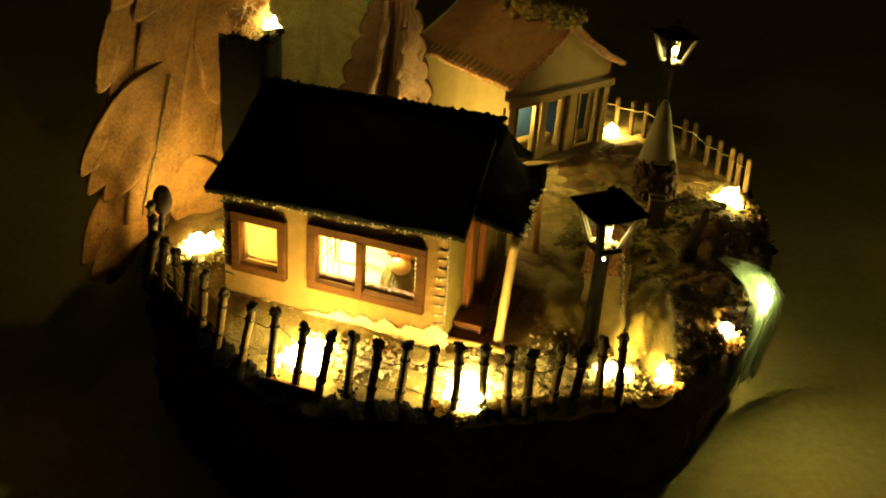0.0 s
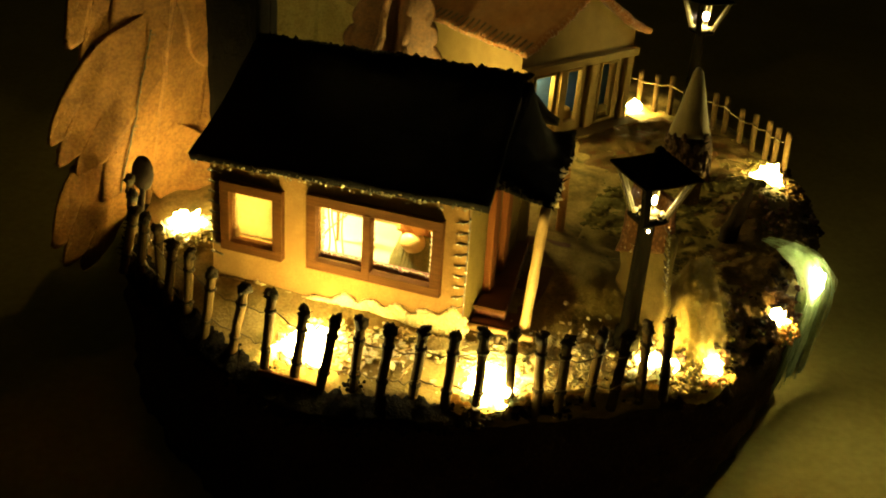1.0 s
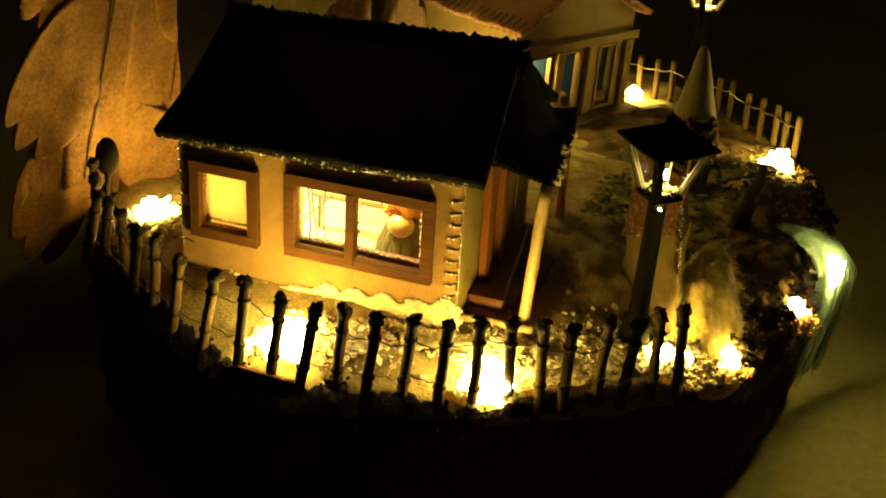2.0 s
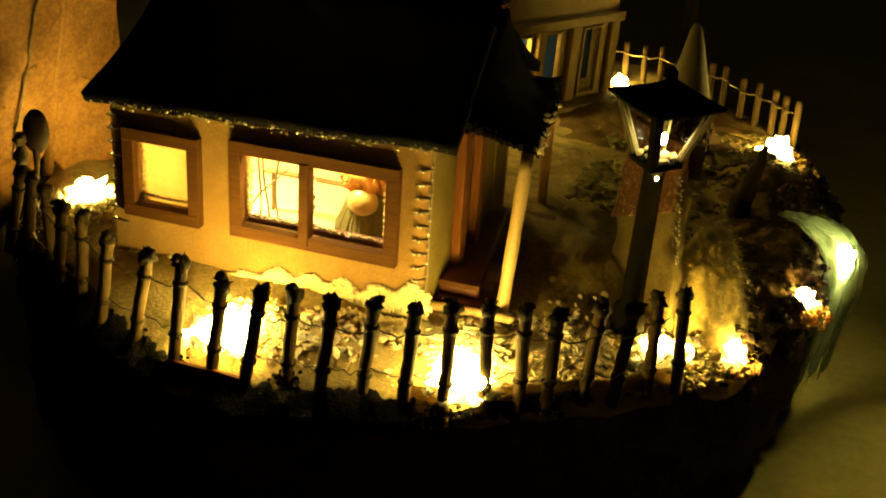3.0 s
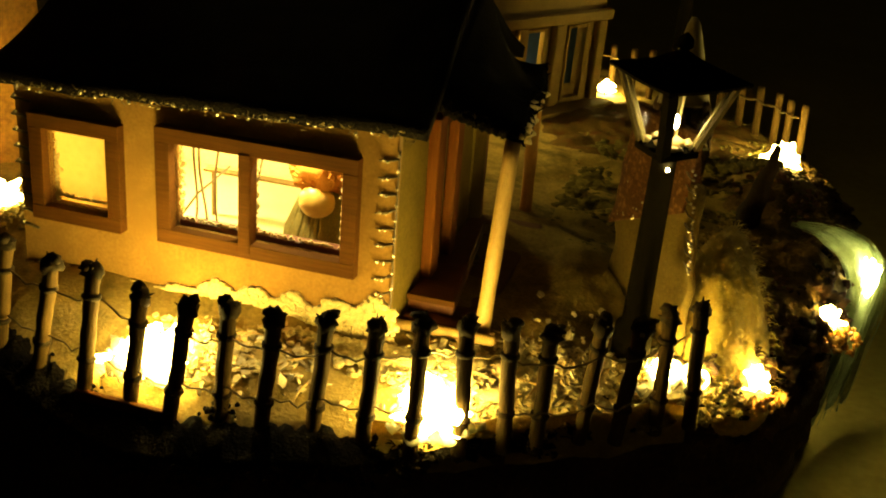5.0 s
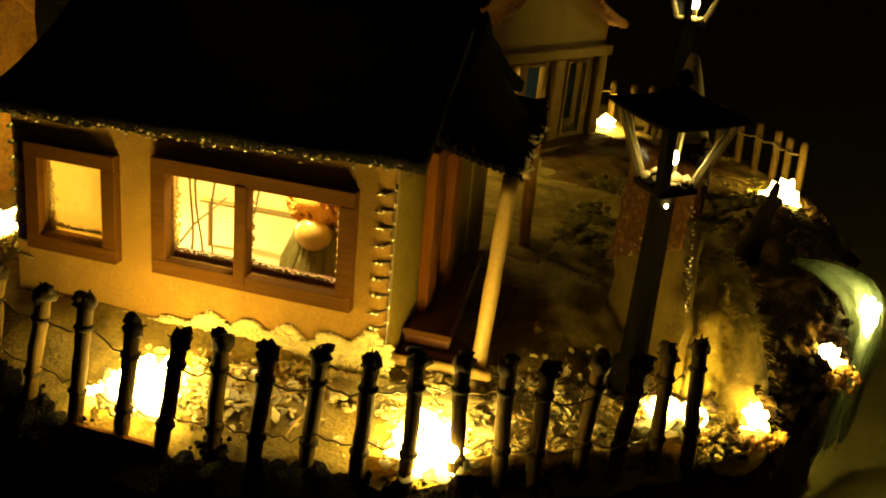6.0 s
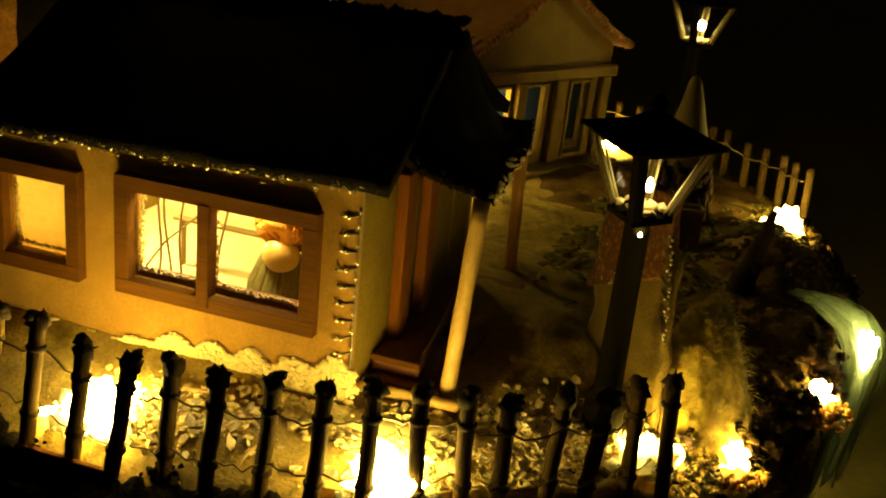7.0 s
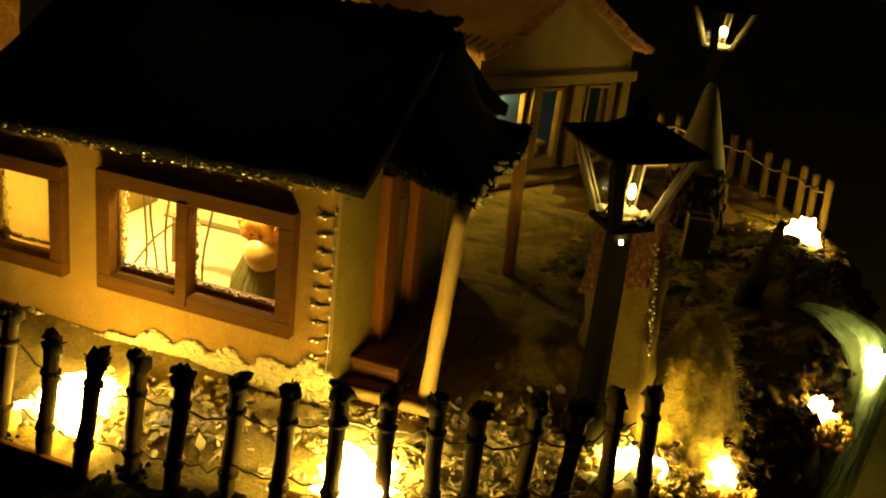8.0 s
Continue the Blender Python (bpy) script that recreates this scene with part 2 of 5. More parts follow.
def ball_data(sub):
    """Corner points and triangles of a round ball."""
    g = bmesh.new()
    bmesh.ops.create_icosphere(g, subdivisions=sub, radius=1)
    g.verts.index_update()
    data = [v.co.copy() for v in g.verts], [[v.index for v in f.verts] for f in g.faces]
    g.free()
    return data


BALLS = {n: ball_data(n) for n in (1, 2, 3, 4)}


def add_lump(bm, centre, size, rough=0.25, freq=1.6, sub=2, seed=0.0, mat=0):
    """An uneven pebble-like lump."""
    points, tris = BALLS[sub]
    off = Vector((seed * 7.3, seed * 3.1, -seed * 5.7))
    c = Vector(centre)
    vs = []
    for p in points:
        k = 1 + rough * noise.noise(p * freq + off) + rough * 0.5 * noise.noise(p * freq * 2.7 + off)
        vs.append(bm.verts.new((c.x + p.x * size[0] * k, c.y + p.y * size[1] * k, c.z + p.z * size[2] * k)))
    for t in tris:
        bm.faces.new([vs[i] for i in t]).material_index = mat
    return vs


def add_sheet(bm, fn, nu, nv, thick, mat=0):
    """A closed sheet with thickness: fn(u, v) gives the middle surface."""
    grid = [[Vector(fn(i / nu, j / nv)) for j in range(nv + 1)] for i in range(nu + 1)]
    front, back = [], []
    for i in range(nu + 1):
        fr, br = [], []
        for j in range(nv + 1):
            du = grid[min(i + 1, nu)][j] - grid[max(i - 1, 0)][j]
            dv = grid[i][min(j + 1, nv)] - grid[i][max(j - 1, 0)]
            nrm = du.cross(dv)
            nrm = nrm.normalized() if nrm.length > 1e-12 else Vector((0, 0, 1))
            fr.append(bm.verts.new(grid[i][j] + nrm * thick / 2))
            br.append(bm.verts.new(grid[i][j] - nrm * thick / 2))
        front.append(fr)
        back.append(br)
    faces = []
    for i in range(nu):
        for j in range(nv):
            faces.append((front[i][j], front[i + 1][j], front[i + 1][j + 1], front[i][j + 1]))
            faces.append((back[i][j], back[i][j + 1], back[i + 1][j + 1], back[i + 1][j]))
    for i in range(nu):
        for j in (0, nv):
            faces.append((front[i][j], front[i + 1][j], back[i + 1][j], back[i][j]))
    for j in range(nv):
        for i in (0, nu):
            faces.append((front[i][j], front[i][j + 1], back[i][j + 1], back[i][j]))
    for f in faces:
        bm.faces.new(f).material_index = mat


def add_wall(bm, us, zs, holes, to_world, thick):
    """A wall of cells between cuts us and zs, less its holes (u0, u1, z0, z1). to_world(u, z, depth)."""
    def solid(i, j):
        if not (0 <= i < len(us) - 1 and 0 <= j < len(zs) - 1):
            return False
        u, z = (us[i] + us[i + 1]) / 2, (zs[j] + zs[j + 1]) / 2
        return not any(a < u < b and c < z < d for a, b, c, d in holes)
    made = {}
    def vert(i, j, k):
        if (i, j, k) not in made:
            made[i, j, k] = bm.verts.new(to_world(us[i], zs[j], k * thick))
        return made[i, j, k]
    for i in range(len(us) - 1):
        for j in range(len(zs) - 1):
            if not solid(i, j):
                continue
            c = [(i, j), (i + 1, j), (i + 1, j + 1), (i, j + 1)]
            bm.faces.new([vert(*p, 0) for p in c])
            bm.faces.new([vert(*p, 1) for p in reversed(c)])
            for (a, b), (di, dj) in zip(zip(c, c[1:] + c[:1]), ((0, -1), (1, 0), (0, 1), (-1, 0))):
                if not solid(i + di, j + dj):
                    bm.faces.new((vert(*a, 0), vert(*b, 0), vert(*b, 1), vert(*a, 1)))


def cuts(lo, hi, marks, step):
    """Even cuts from lo to hi that include the marks."""
    fixed = sorted({lo, hi, *[m for m in marks if lo < m < hi]})
    out = []
    for a, b in zip(fixed, fixed[1:]):
        n = max(1, round((b - a) / step))
        out += [a + (b - a) * k / n for k in range(n)]
    return out + [hi]


def rim(angle, k=1.0):
    """A place on the island's edge; k shrinks it."""
    wob = 1 + 0.018 * math.sin(3 * angle + 1.0) + 0.012 * math.sin(7 * angle)
    return CX + RX * k * wob * math.cos(angle), CY + RY * k * wob * math.sin(angle)


def mound(x, y):
    """The height of the island's ground."""
    z = GROUND + 0.0035 * noise.noise(Vector((x * 28, y * 28, 0.3))) + 0.0016 * noise.noise(Vector((x * 110, y * 110, 2.3)))
    z += 0.026 * math.exp(-((x - 0.114) / 0.017) ** 2 - ((y - 0.085) / 0.030) ** 2)
    z += 0.012 * math.exp(-((x - 0.140) / 0.022) ** 2 - ((y - 0.26) / 0.05) ** 2)
    z += 0.013 * math.exp(-((x + 0.07) / 0.13) ** 4 - ((y - 0.09) / 0.10) ** 4)
    z += 0.011 * math.exp(-((x - 0.060) / 0.020) ** 2 - ((y - 0.080) / 0.042) ** 2)
    q = math.sqrt(((x - CX) / RX) ** 2 + ((y - CY) / RY) ** 2)
    z -= 0.011 * max(0, (min(q, 1.03) - 0.91) / 0.09) ** 1.5
    return z


# ---- the island and the table ----
def build_ground():
    bm = bmesh.new()
    n, rings = 220, 90
    rows = []
    centre = bm.verts.new((CX, CY, mound(CX, CY)))
    for r in range(1, rings + 1):
        k = r / rings
        row = []
        for a in range(n):
            x, y = rim(2 * math.pi * a / n, k)
            z = mound(x, y)
            row.append(bm.verts.new((x, y, z)))
        rows.append(row)
    for a in range(n):
        bm.faces.new((centre, rows[0][a], rows[0][(a + 1) % n]))
    for p, q in zip(rows, rows[1:]):
        for a in range(n):
            bm.faces.new((p[a], q[a], q[(a + 1) % n], p[(a + 1) % n]))
    ob = new("ground", mesh_of("ground", bm, M_GROUND))
    tagged(ob, "sandy felt ground with dark moss patches on a craft island", "ground", kind="structure")


def build_side():
    bm = bmesh.new()
    n, rows = 260, 22
    grid = []
    for j in range(rows + 1):
        f = j / rows
        row = []
        for a in range(n):
            ang = 2 * math.pi * a / n
            x, y = rim(ang, 0.998 - 0.03 * f + 0.014 * math.sin(f * math.pi))
            p = Vector((x, y, mound(x, y) - 0.0005 if j == 0 else GROUND - 0.012 + (TABLE - 0.012 - GROUND + 0.012) * f))
            d = Vector((math.cos(ang), math.sin(ang), 0))
            p += d * (0.007 * noise.noise(p * 45) + 0.005 * noise.noise(p * 130)) * min(1, f * 5)
            row.append(bm.verts.new(p))
        grid.append(row)
    for p, q in zip(grid, grid[1:]):
        for a in range(n):
            bm.faces.new((p[a], p[(a + 1) % n], q[(a + 1) % n], q[a]))
    ob = new("trim", mesh_of("trim", bm, M_BARK))
    tagged(ob, "dark rough bark-like side of the craft island", "island side", kind="structure")


def build_table():
    bm = bmesh.new()
    size, n = 3.0, 120
    def place(i):
        s = 2 * i / n - 1
        return math.copysign(abs(s) ** 1.8, s) * size
    v = [[bm.verts.new((place(i), place(j) + 0.2, TABLE - 0.002 + 0.004 * noise.noise(Vector((place(i) * 9, place(j) * 9, 0))))) for j in range(n + 1)] for i in range(n + 1)]
    for i in range(n):
        for j in range(n):
            bm.faces.new((v[i][j], v[i + 1][j], v[i + 1][j + 1], v[i][j + 1]))
    ob = new("floor", mesh_of("floor", bm, M_TABLE))
    tagged(ob, "pale cloth under the craft island, mostly in the dark", "table cloth", kind="structure")


build_ground()
build_side()
build_table()


def cover_sheet(name, material, cx, cy, rx, ry, bumps, seed, label):
    """A cover over a stretch of the ground, sinking into it at its edge."""
    bm = bmesh.new()
    def lawn(u, v):
        a = u * 2 * math.pi
        k = 1 + 0.18 * noise.noise(Vector((math.cos(a) * 2, math.sin(a) * 2, seed)))
        x, y = cx + rx * k * v * math.cos(a), cy + ry * k * v * math.sin(a)
        if x < 0.036 and y < 0.19:
            x = 0.036
        q = math.sqrt(((x - CX) / RX) ** 2 + ((y - CY) / RY) ** 2)
        if q > 0.97:
            x, y = CX + (x - CX) * 0.97 / q, CY + (y - CY) * 0.97 / q
        p = Vector((x, y, 0))
        return (x, y, mound(x, y) + 0.0016 + bumps * noise.noise(p * 55) + 0.5 * bumps * noise.noise(p * 140) - 0.006 * v ** 8)
    add_sheet(bm, lawn, 120, 60, 0.0006)
    ob = new(name, mesh_of(name, bm, material))
    tagged(ob, label, "moss", kind="stuff")


# Olive copy of the ground, darker so the garden's dimness is in its colour.
cover_sheet("garden_dim_sheet", M_MOSS_AND_DIM, 0.082, 0.170, 0.062, 0.150, 0.0010, 4, "olive ground sheet dimming the garden between the two houses")
# Moss patches, with the rear ground's dimness put into the brown as well.
cover_sheet("rear_moss", M_HUT, 0.072, 0.352, 0.080, 0.085, 0.0026, 11, "brown moss cover, also dimming the ground before the cream house")
cover_sheet("moss_bank", M_BANK, 0.146, 0.160, 0.040, 0.115, 0.0034, 7, "dark brown mossy bank along the island edge")


# ---- small lights ----
def bulb_mesh(name, material, r):
    bm = bmesh.new()
    prof = [(0, 0.0), (0.7, 0.25), (1.0, 0.9), (0.95, 1.6), (0.6, 2.2), (0.0, 2.45)]
    rings = []
    for pr, pz in prof[1:-1]:
        rings.append([bm.verts.new((pr * r * math.cos(a), pr * r * math.sin(a), pz * r)) for a in (2 * math.pi * k / 10 for k in range(10))])
    lo, hi = bm.verts.new((0, 0, 0)), bm.verts.new((0, 0, prof[-1][1] * r))
    for k in range(10):
        bm.faces.new((lo, rings[0][(k + 1) % 10], rings[0][k]))
        bm.faces.new((hi, rings[-1][k], rings[-1][(k + 1) % 10]))
        for a, b in zip(rings, rings[1:]):
            bm.faces.new((a[k], a[(k + 1) % 10], b[(k + 1) % 10], b[k]))
    return mesh_of(name, bm, material)


BULB = bulb_mesh("bulb", M_LED, 0.0028)
BULB_SMALL = bulb_mesh("bulb", M_LED_SMALL, 0.0016)
BULB_ROOM = bulb_mesh("bulb", M_LED_ROOM, 0.0030)
BULB_BLIND = bulb_mesh("bulb", glowing("warm_blind_bulb", (1.0, 0.80, 0.34), 1500.0), 0.0030)
BULB_BALL = bulb_mesh("bulb", M_LED_BALL, 0.0030)
BULB_LOW = bulb_mesh("bulb", M_LED, 0.0020)
BULB_TREE = bulb_mesh("bulb", M_LED_STRONG, 0.0032)


def socket_mesh():
    bm = bmesh.new()
    add_tube(bm, [(0, 0, -0.004), (0, 0, -0.001), (0, 0, 0.0006)], [0.0012, 0.0016, 0.0018], 8)
    return mesh_of("socket", bm, M_WIRE)


SOCKET = socket_mesh()


def film_mesh(seed, spread, count, material):
    """A loose ring of crumpled film or crystals round a light."""
    rnd = random.Random(seed)
    bm = bmesh.new()
    for k in range(count):
        a, r = rnd.uniform(0, 6.28), spread * rnd.uniform(0.50, 1.0)
        s = spread * rnd.uniform(0.06, 0.17)
        z = rnd.uniform(0.0, 0.0045) * (1.3 - r / spread)
        if material is M_AMBER:
            r, s = spread * rnd.uniform(0.25, 1.0), spread * rnd.uniform(0.05, 0.16)
            z = rnd.gauss(-0.0015, 0.0010) - 0.004 * r / spread
        add_lump(bm, (r * math.cos(a), r * math.sin(a), z), (s, s * rnd.uniform(0.4, 1), s * rnd.uniform(0.5, 1.4)), 1.3, 2.6, 1, k + seed)
    # White disc below the light doubles as its bright pool on the ground.
    def sheet(u, v):
        a = u * 2 * math.pi
        r = spread * 0.85 * v * (1 + 0.30 * noise.noise(Vector((math.cos(a) * 1.6, math.sin(a) * 1.6, seed))) + 0.12 * math.sin(a * 7 + seed))
        return (r * math.cos(a), r * math.sin(a), 0.0016 + 0.0016 * noise.noise(Vector((r * 260 * math.cos(a), r * 260 * math.sin(a), seed))) - 0.0030 * v * v)
    if material is M_FILM:
        add_sheet(bm, sheet, 64, 14, 0.0003)
    return mesh_of("film", bm, material)


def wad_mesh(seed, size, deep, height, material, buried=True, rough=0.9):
    """A light's emitter, widened so its bright patch of film glows by itself."""
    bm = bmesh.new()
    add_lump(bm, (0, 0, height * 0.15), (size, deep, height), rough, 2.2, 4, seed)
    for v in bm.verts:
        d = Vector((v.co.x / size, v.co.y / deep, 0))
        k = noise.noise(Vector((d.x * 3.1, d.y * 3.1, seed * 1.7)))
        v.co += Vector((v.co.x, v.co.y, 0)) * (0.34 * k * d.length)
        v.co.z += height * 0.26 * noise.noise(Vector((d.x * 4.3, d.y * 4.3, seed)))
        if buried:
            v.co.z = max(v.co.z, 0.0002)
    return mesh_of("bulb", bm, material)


FILMS = [film_mesh(k, 0.0165, 46, M_FILM) for k in range(3)] + [film_mesh(5, 0.0130, 90, M_AMBER), film_mesh(6, 0.0165, 150, M_AMBER)]
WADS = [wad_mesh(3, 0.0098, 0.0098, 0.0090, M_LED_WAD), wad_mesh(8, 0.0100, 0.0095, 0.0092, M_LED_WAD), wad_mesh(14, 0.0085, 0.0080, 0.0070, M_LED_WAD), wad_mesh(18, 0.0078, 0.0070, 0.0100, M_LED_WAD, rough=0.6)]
GLOBES = [wad_mesh(21, 0.0050, 0.0046, 0.0050, M_LED_GLOBE), wad_mesh(25, 0.0042, 0.0036, 0.0060, M_LED_GLOBE, rough=0.6)]
FIR_GLOBE = wad_mesh(25, 0.0052, 0.0046, 0.0064, glowing("lit_fir_globe", WARM, 240.0))
COOL_WAD = wad_mesh(31, 0.0034, 0.0034, 0.0072, M_LED_COOL, False)


def fairy_light(m, me, label, film=None):
    ob = thing("fairy_light", m, label, "fairy light", "string of fairy lights")
    shared("bulb", me, ob)
    shared("socket", SOCKET, ob)
    if film is not None:
        amber = film > 2
        tagged(shared("crystal" if amber else "film", FILMS[film], ob, None, "amber crystals" if amber else "crumpled white film"), kind="stuff")
    return ob


# lights that lie on the ground: x, y, height over it, shape, film, label
WRAPPED = "lit warm fairy light widened to glow over its crumpled white film"
AMBER = "lit warm fairy light among amber crystals on the island edge"
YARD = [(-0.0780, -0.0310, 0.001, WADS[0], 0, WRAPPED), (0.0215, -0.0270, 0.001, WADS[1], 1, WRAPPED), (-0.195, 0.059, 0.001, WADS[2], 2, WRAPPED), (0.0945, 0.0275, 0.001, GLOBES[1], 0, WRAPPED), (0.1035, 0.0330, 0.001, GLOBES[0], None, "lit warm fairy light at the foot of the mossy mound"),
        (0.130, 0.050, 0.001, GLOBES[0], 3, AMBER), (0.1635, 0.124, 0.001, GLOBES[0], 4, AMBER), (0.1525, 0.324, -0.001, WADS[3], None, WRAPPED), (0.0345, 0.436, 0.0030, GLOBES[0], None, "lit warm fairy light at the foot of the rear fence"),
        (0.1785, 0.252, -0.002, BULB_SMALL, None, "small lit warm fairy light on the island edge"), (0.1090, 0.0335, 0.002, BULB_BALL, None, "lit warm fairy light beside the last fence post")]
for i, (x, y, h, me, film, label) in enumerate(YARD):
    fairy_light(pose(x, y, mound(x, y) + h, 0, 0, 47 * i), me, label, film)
fairy_light(pose(-0.1765, 0.130, 0.131, 0, 0, 0), FIR_GLOBE, "lit warm fairy light on the tan felt tree")
# Added out of view, wire included, to brighten the cream house's roof.
ROOF_FILL = fairy_light(pose(-0.115, 0.245, 0.168, 0, 0, 0), BULB_LOW, "unseen warm fairy light added to brighten the rear house roof")
bm = bmesh.new()
add_tube(bm, [(0, 0, -0.003), (-0.010, 0.014, -0.006), (-0.022, 0.030, -0.016), (-0.030, 0.041, -0.034)], 0.0006, 6)
part("wire", bm, M_WIRE, ROOF_FILL, "thin bent wire", True)
fairy_light(pose(-0.088, 0.258, 0.014, 20, 0, 0), BULB_TREE, "lit warm fairy light beside the layered felt fir")
fairy_light(pose(-0.200, 0.410, 0.020, 20, 0, 0), BULB_LOW, "lit warm fairy light at the foot of the green fir")
fairy_light(pose(0.1885, 0.185, -0.0250, 0, 0, 60), COOL_WAD, "lit greenish white bulb inside the fibre waterfall")


# ---- front house ----
HOUSE = pose(0.002, 0.002, 0, 0, -1.0, -3.5)
HL, HD, HH = 0.155, 0.131, 0.069
RIDGE_Y, RIDGE_Z = 0.088, 0.1045
TH = 0.004
GX = -0.0055


def roof_height(y):
    """The underside of the front house's roof."""
    f = 1 - abs(y - RIDGE_Y) / (RIDGE_Y + 0.002 if y < RIDGE_Y else HD - RIDGE_Y + 0.002)
    return HH - 0.003 + (RIDGE_Z - HH + 0.003) * f - 0.004 * math.sin(max(0, min(1, f)) * math.pi)


def window_unit(house, x0, x1, z0, z1, bars, label):
    """A wooden frame proud of the wall, with panes."""
    w = new("window")
    w.parent = house
    tagged(w, label)
    f = 0.0056
    for name, lo, hi in (("frame_top", (x0 - f, -0.0042, z1), (x1 + f, 0.002, z1 + f)), ("frame_bottom", (x0 - f, -0.0042, z0 - f), (x1 + f, 0.002, z0)),
                         ("frame_side", (x0 - f, -0.0041, z0), (x0, 0.002, z1)), ("frame_side", (x1, -0.0041, z0), (x1 + f, 0.002, z1))):
        bm = bmesh.new()
        add_box(bm, lo, hi, 0.0003)
        for v in bm.verts:
            v.co.y += 0.0006 * noise.noise(v.co * 70)
        part(name, bm, M_FRAME, w)
    for b in bars:
        bm = bmesh.new()
        add_box(bm, (b - 0.0024, -0.0048, z0 - 0.004), (b + 0.0024, 0.0015, z1 + 0.001), 0.0007)
        part("glazing_bar", bm, M_FRAME, w)
    if bars:
        # Dark wood strip stands for the sill's shadow along the pane.
        bm = bmesh.new()
        add_box(bm, (x0 + 0.0002, 0.0021, z0 - 0.002), (x1 - 0.0002, 0.0075, z0 + 0.0020), 0.0006)
        part("sill_shadow", bm, M_STEP, w, "inner sill coloured dark for the shadow at the pane's foot")
    edges = [x0, *bars, x1]
    for a, b in zip(edges, edges[1:]):
        bm = bmesh.new()
        add_box(bm, (a + 0.001, 0.0012, z0 + 0.0005), (b - 0.001, 0.0017, z1 - 0.0005))
        pane = part("pane", bm, M_GLASS, w)
        pane.visible_shadow = False
        bm = bmesh.new()
        rnd = random.Random(int((a + 1) * 1e4))
        for k in range(200):
            u, deep = rnd.random(), abs(rnd.gauss(0, 0.0009))
            if k < 60:
                c = (a + 0.001 + (b - a - 0.002) * u, 0.0026, z0 + 0.0022 + deep * 0.6)
            else:
                c = (a + 0.0006 + deep if k % 2 else b - 0.0006 - deep, 0.0026, z0 + (z1 - z0) * u)
            add_lump(bm, c, (0.0007, 0.0004, 0.0007), 0.9, 2.4, 1, k)
        tagged(part("frost", bm, M_FLUFF, w, "white fluffy frost in the corners of the window", True), kind="stuff")


def fringe(bm, a, b, count, length, seed, spread=(0.002, 0.002, 0.001), width=0.0006):
    """Loose tufts of fibre along an edge."""
    rnd = random.Random(seed)
    a, b = Vector(a), Vector(b)
    for _ in range(count):
        p = a.lerp(b, rnd.random()) + Vector([rnd.uniform(-s, s) for s in spread])
        d = Vector((rnd.uniform(-1, 1), rnd.uniform(-1, 1), rnd.uniform(-0.8, 1))).normalized() * length * rnd.uniform(0.4, 1.2)
        mid = p + d * 0.5 + Vector([rnd.uniform(-1, 1) * length * 0.2 for _ in range(3)])
        add_tube(bm, [p, mid, p + d], [width, width * 0.8, width * 0.2], 4, False)


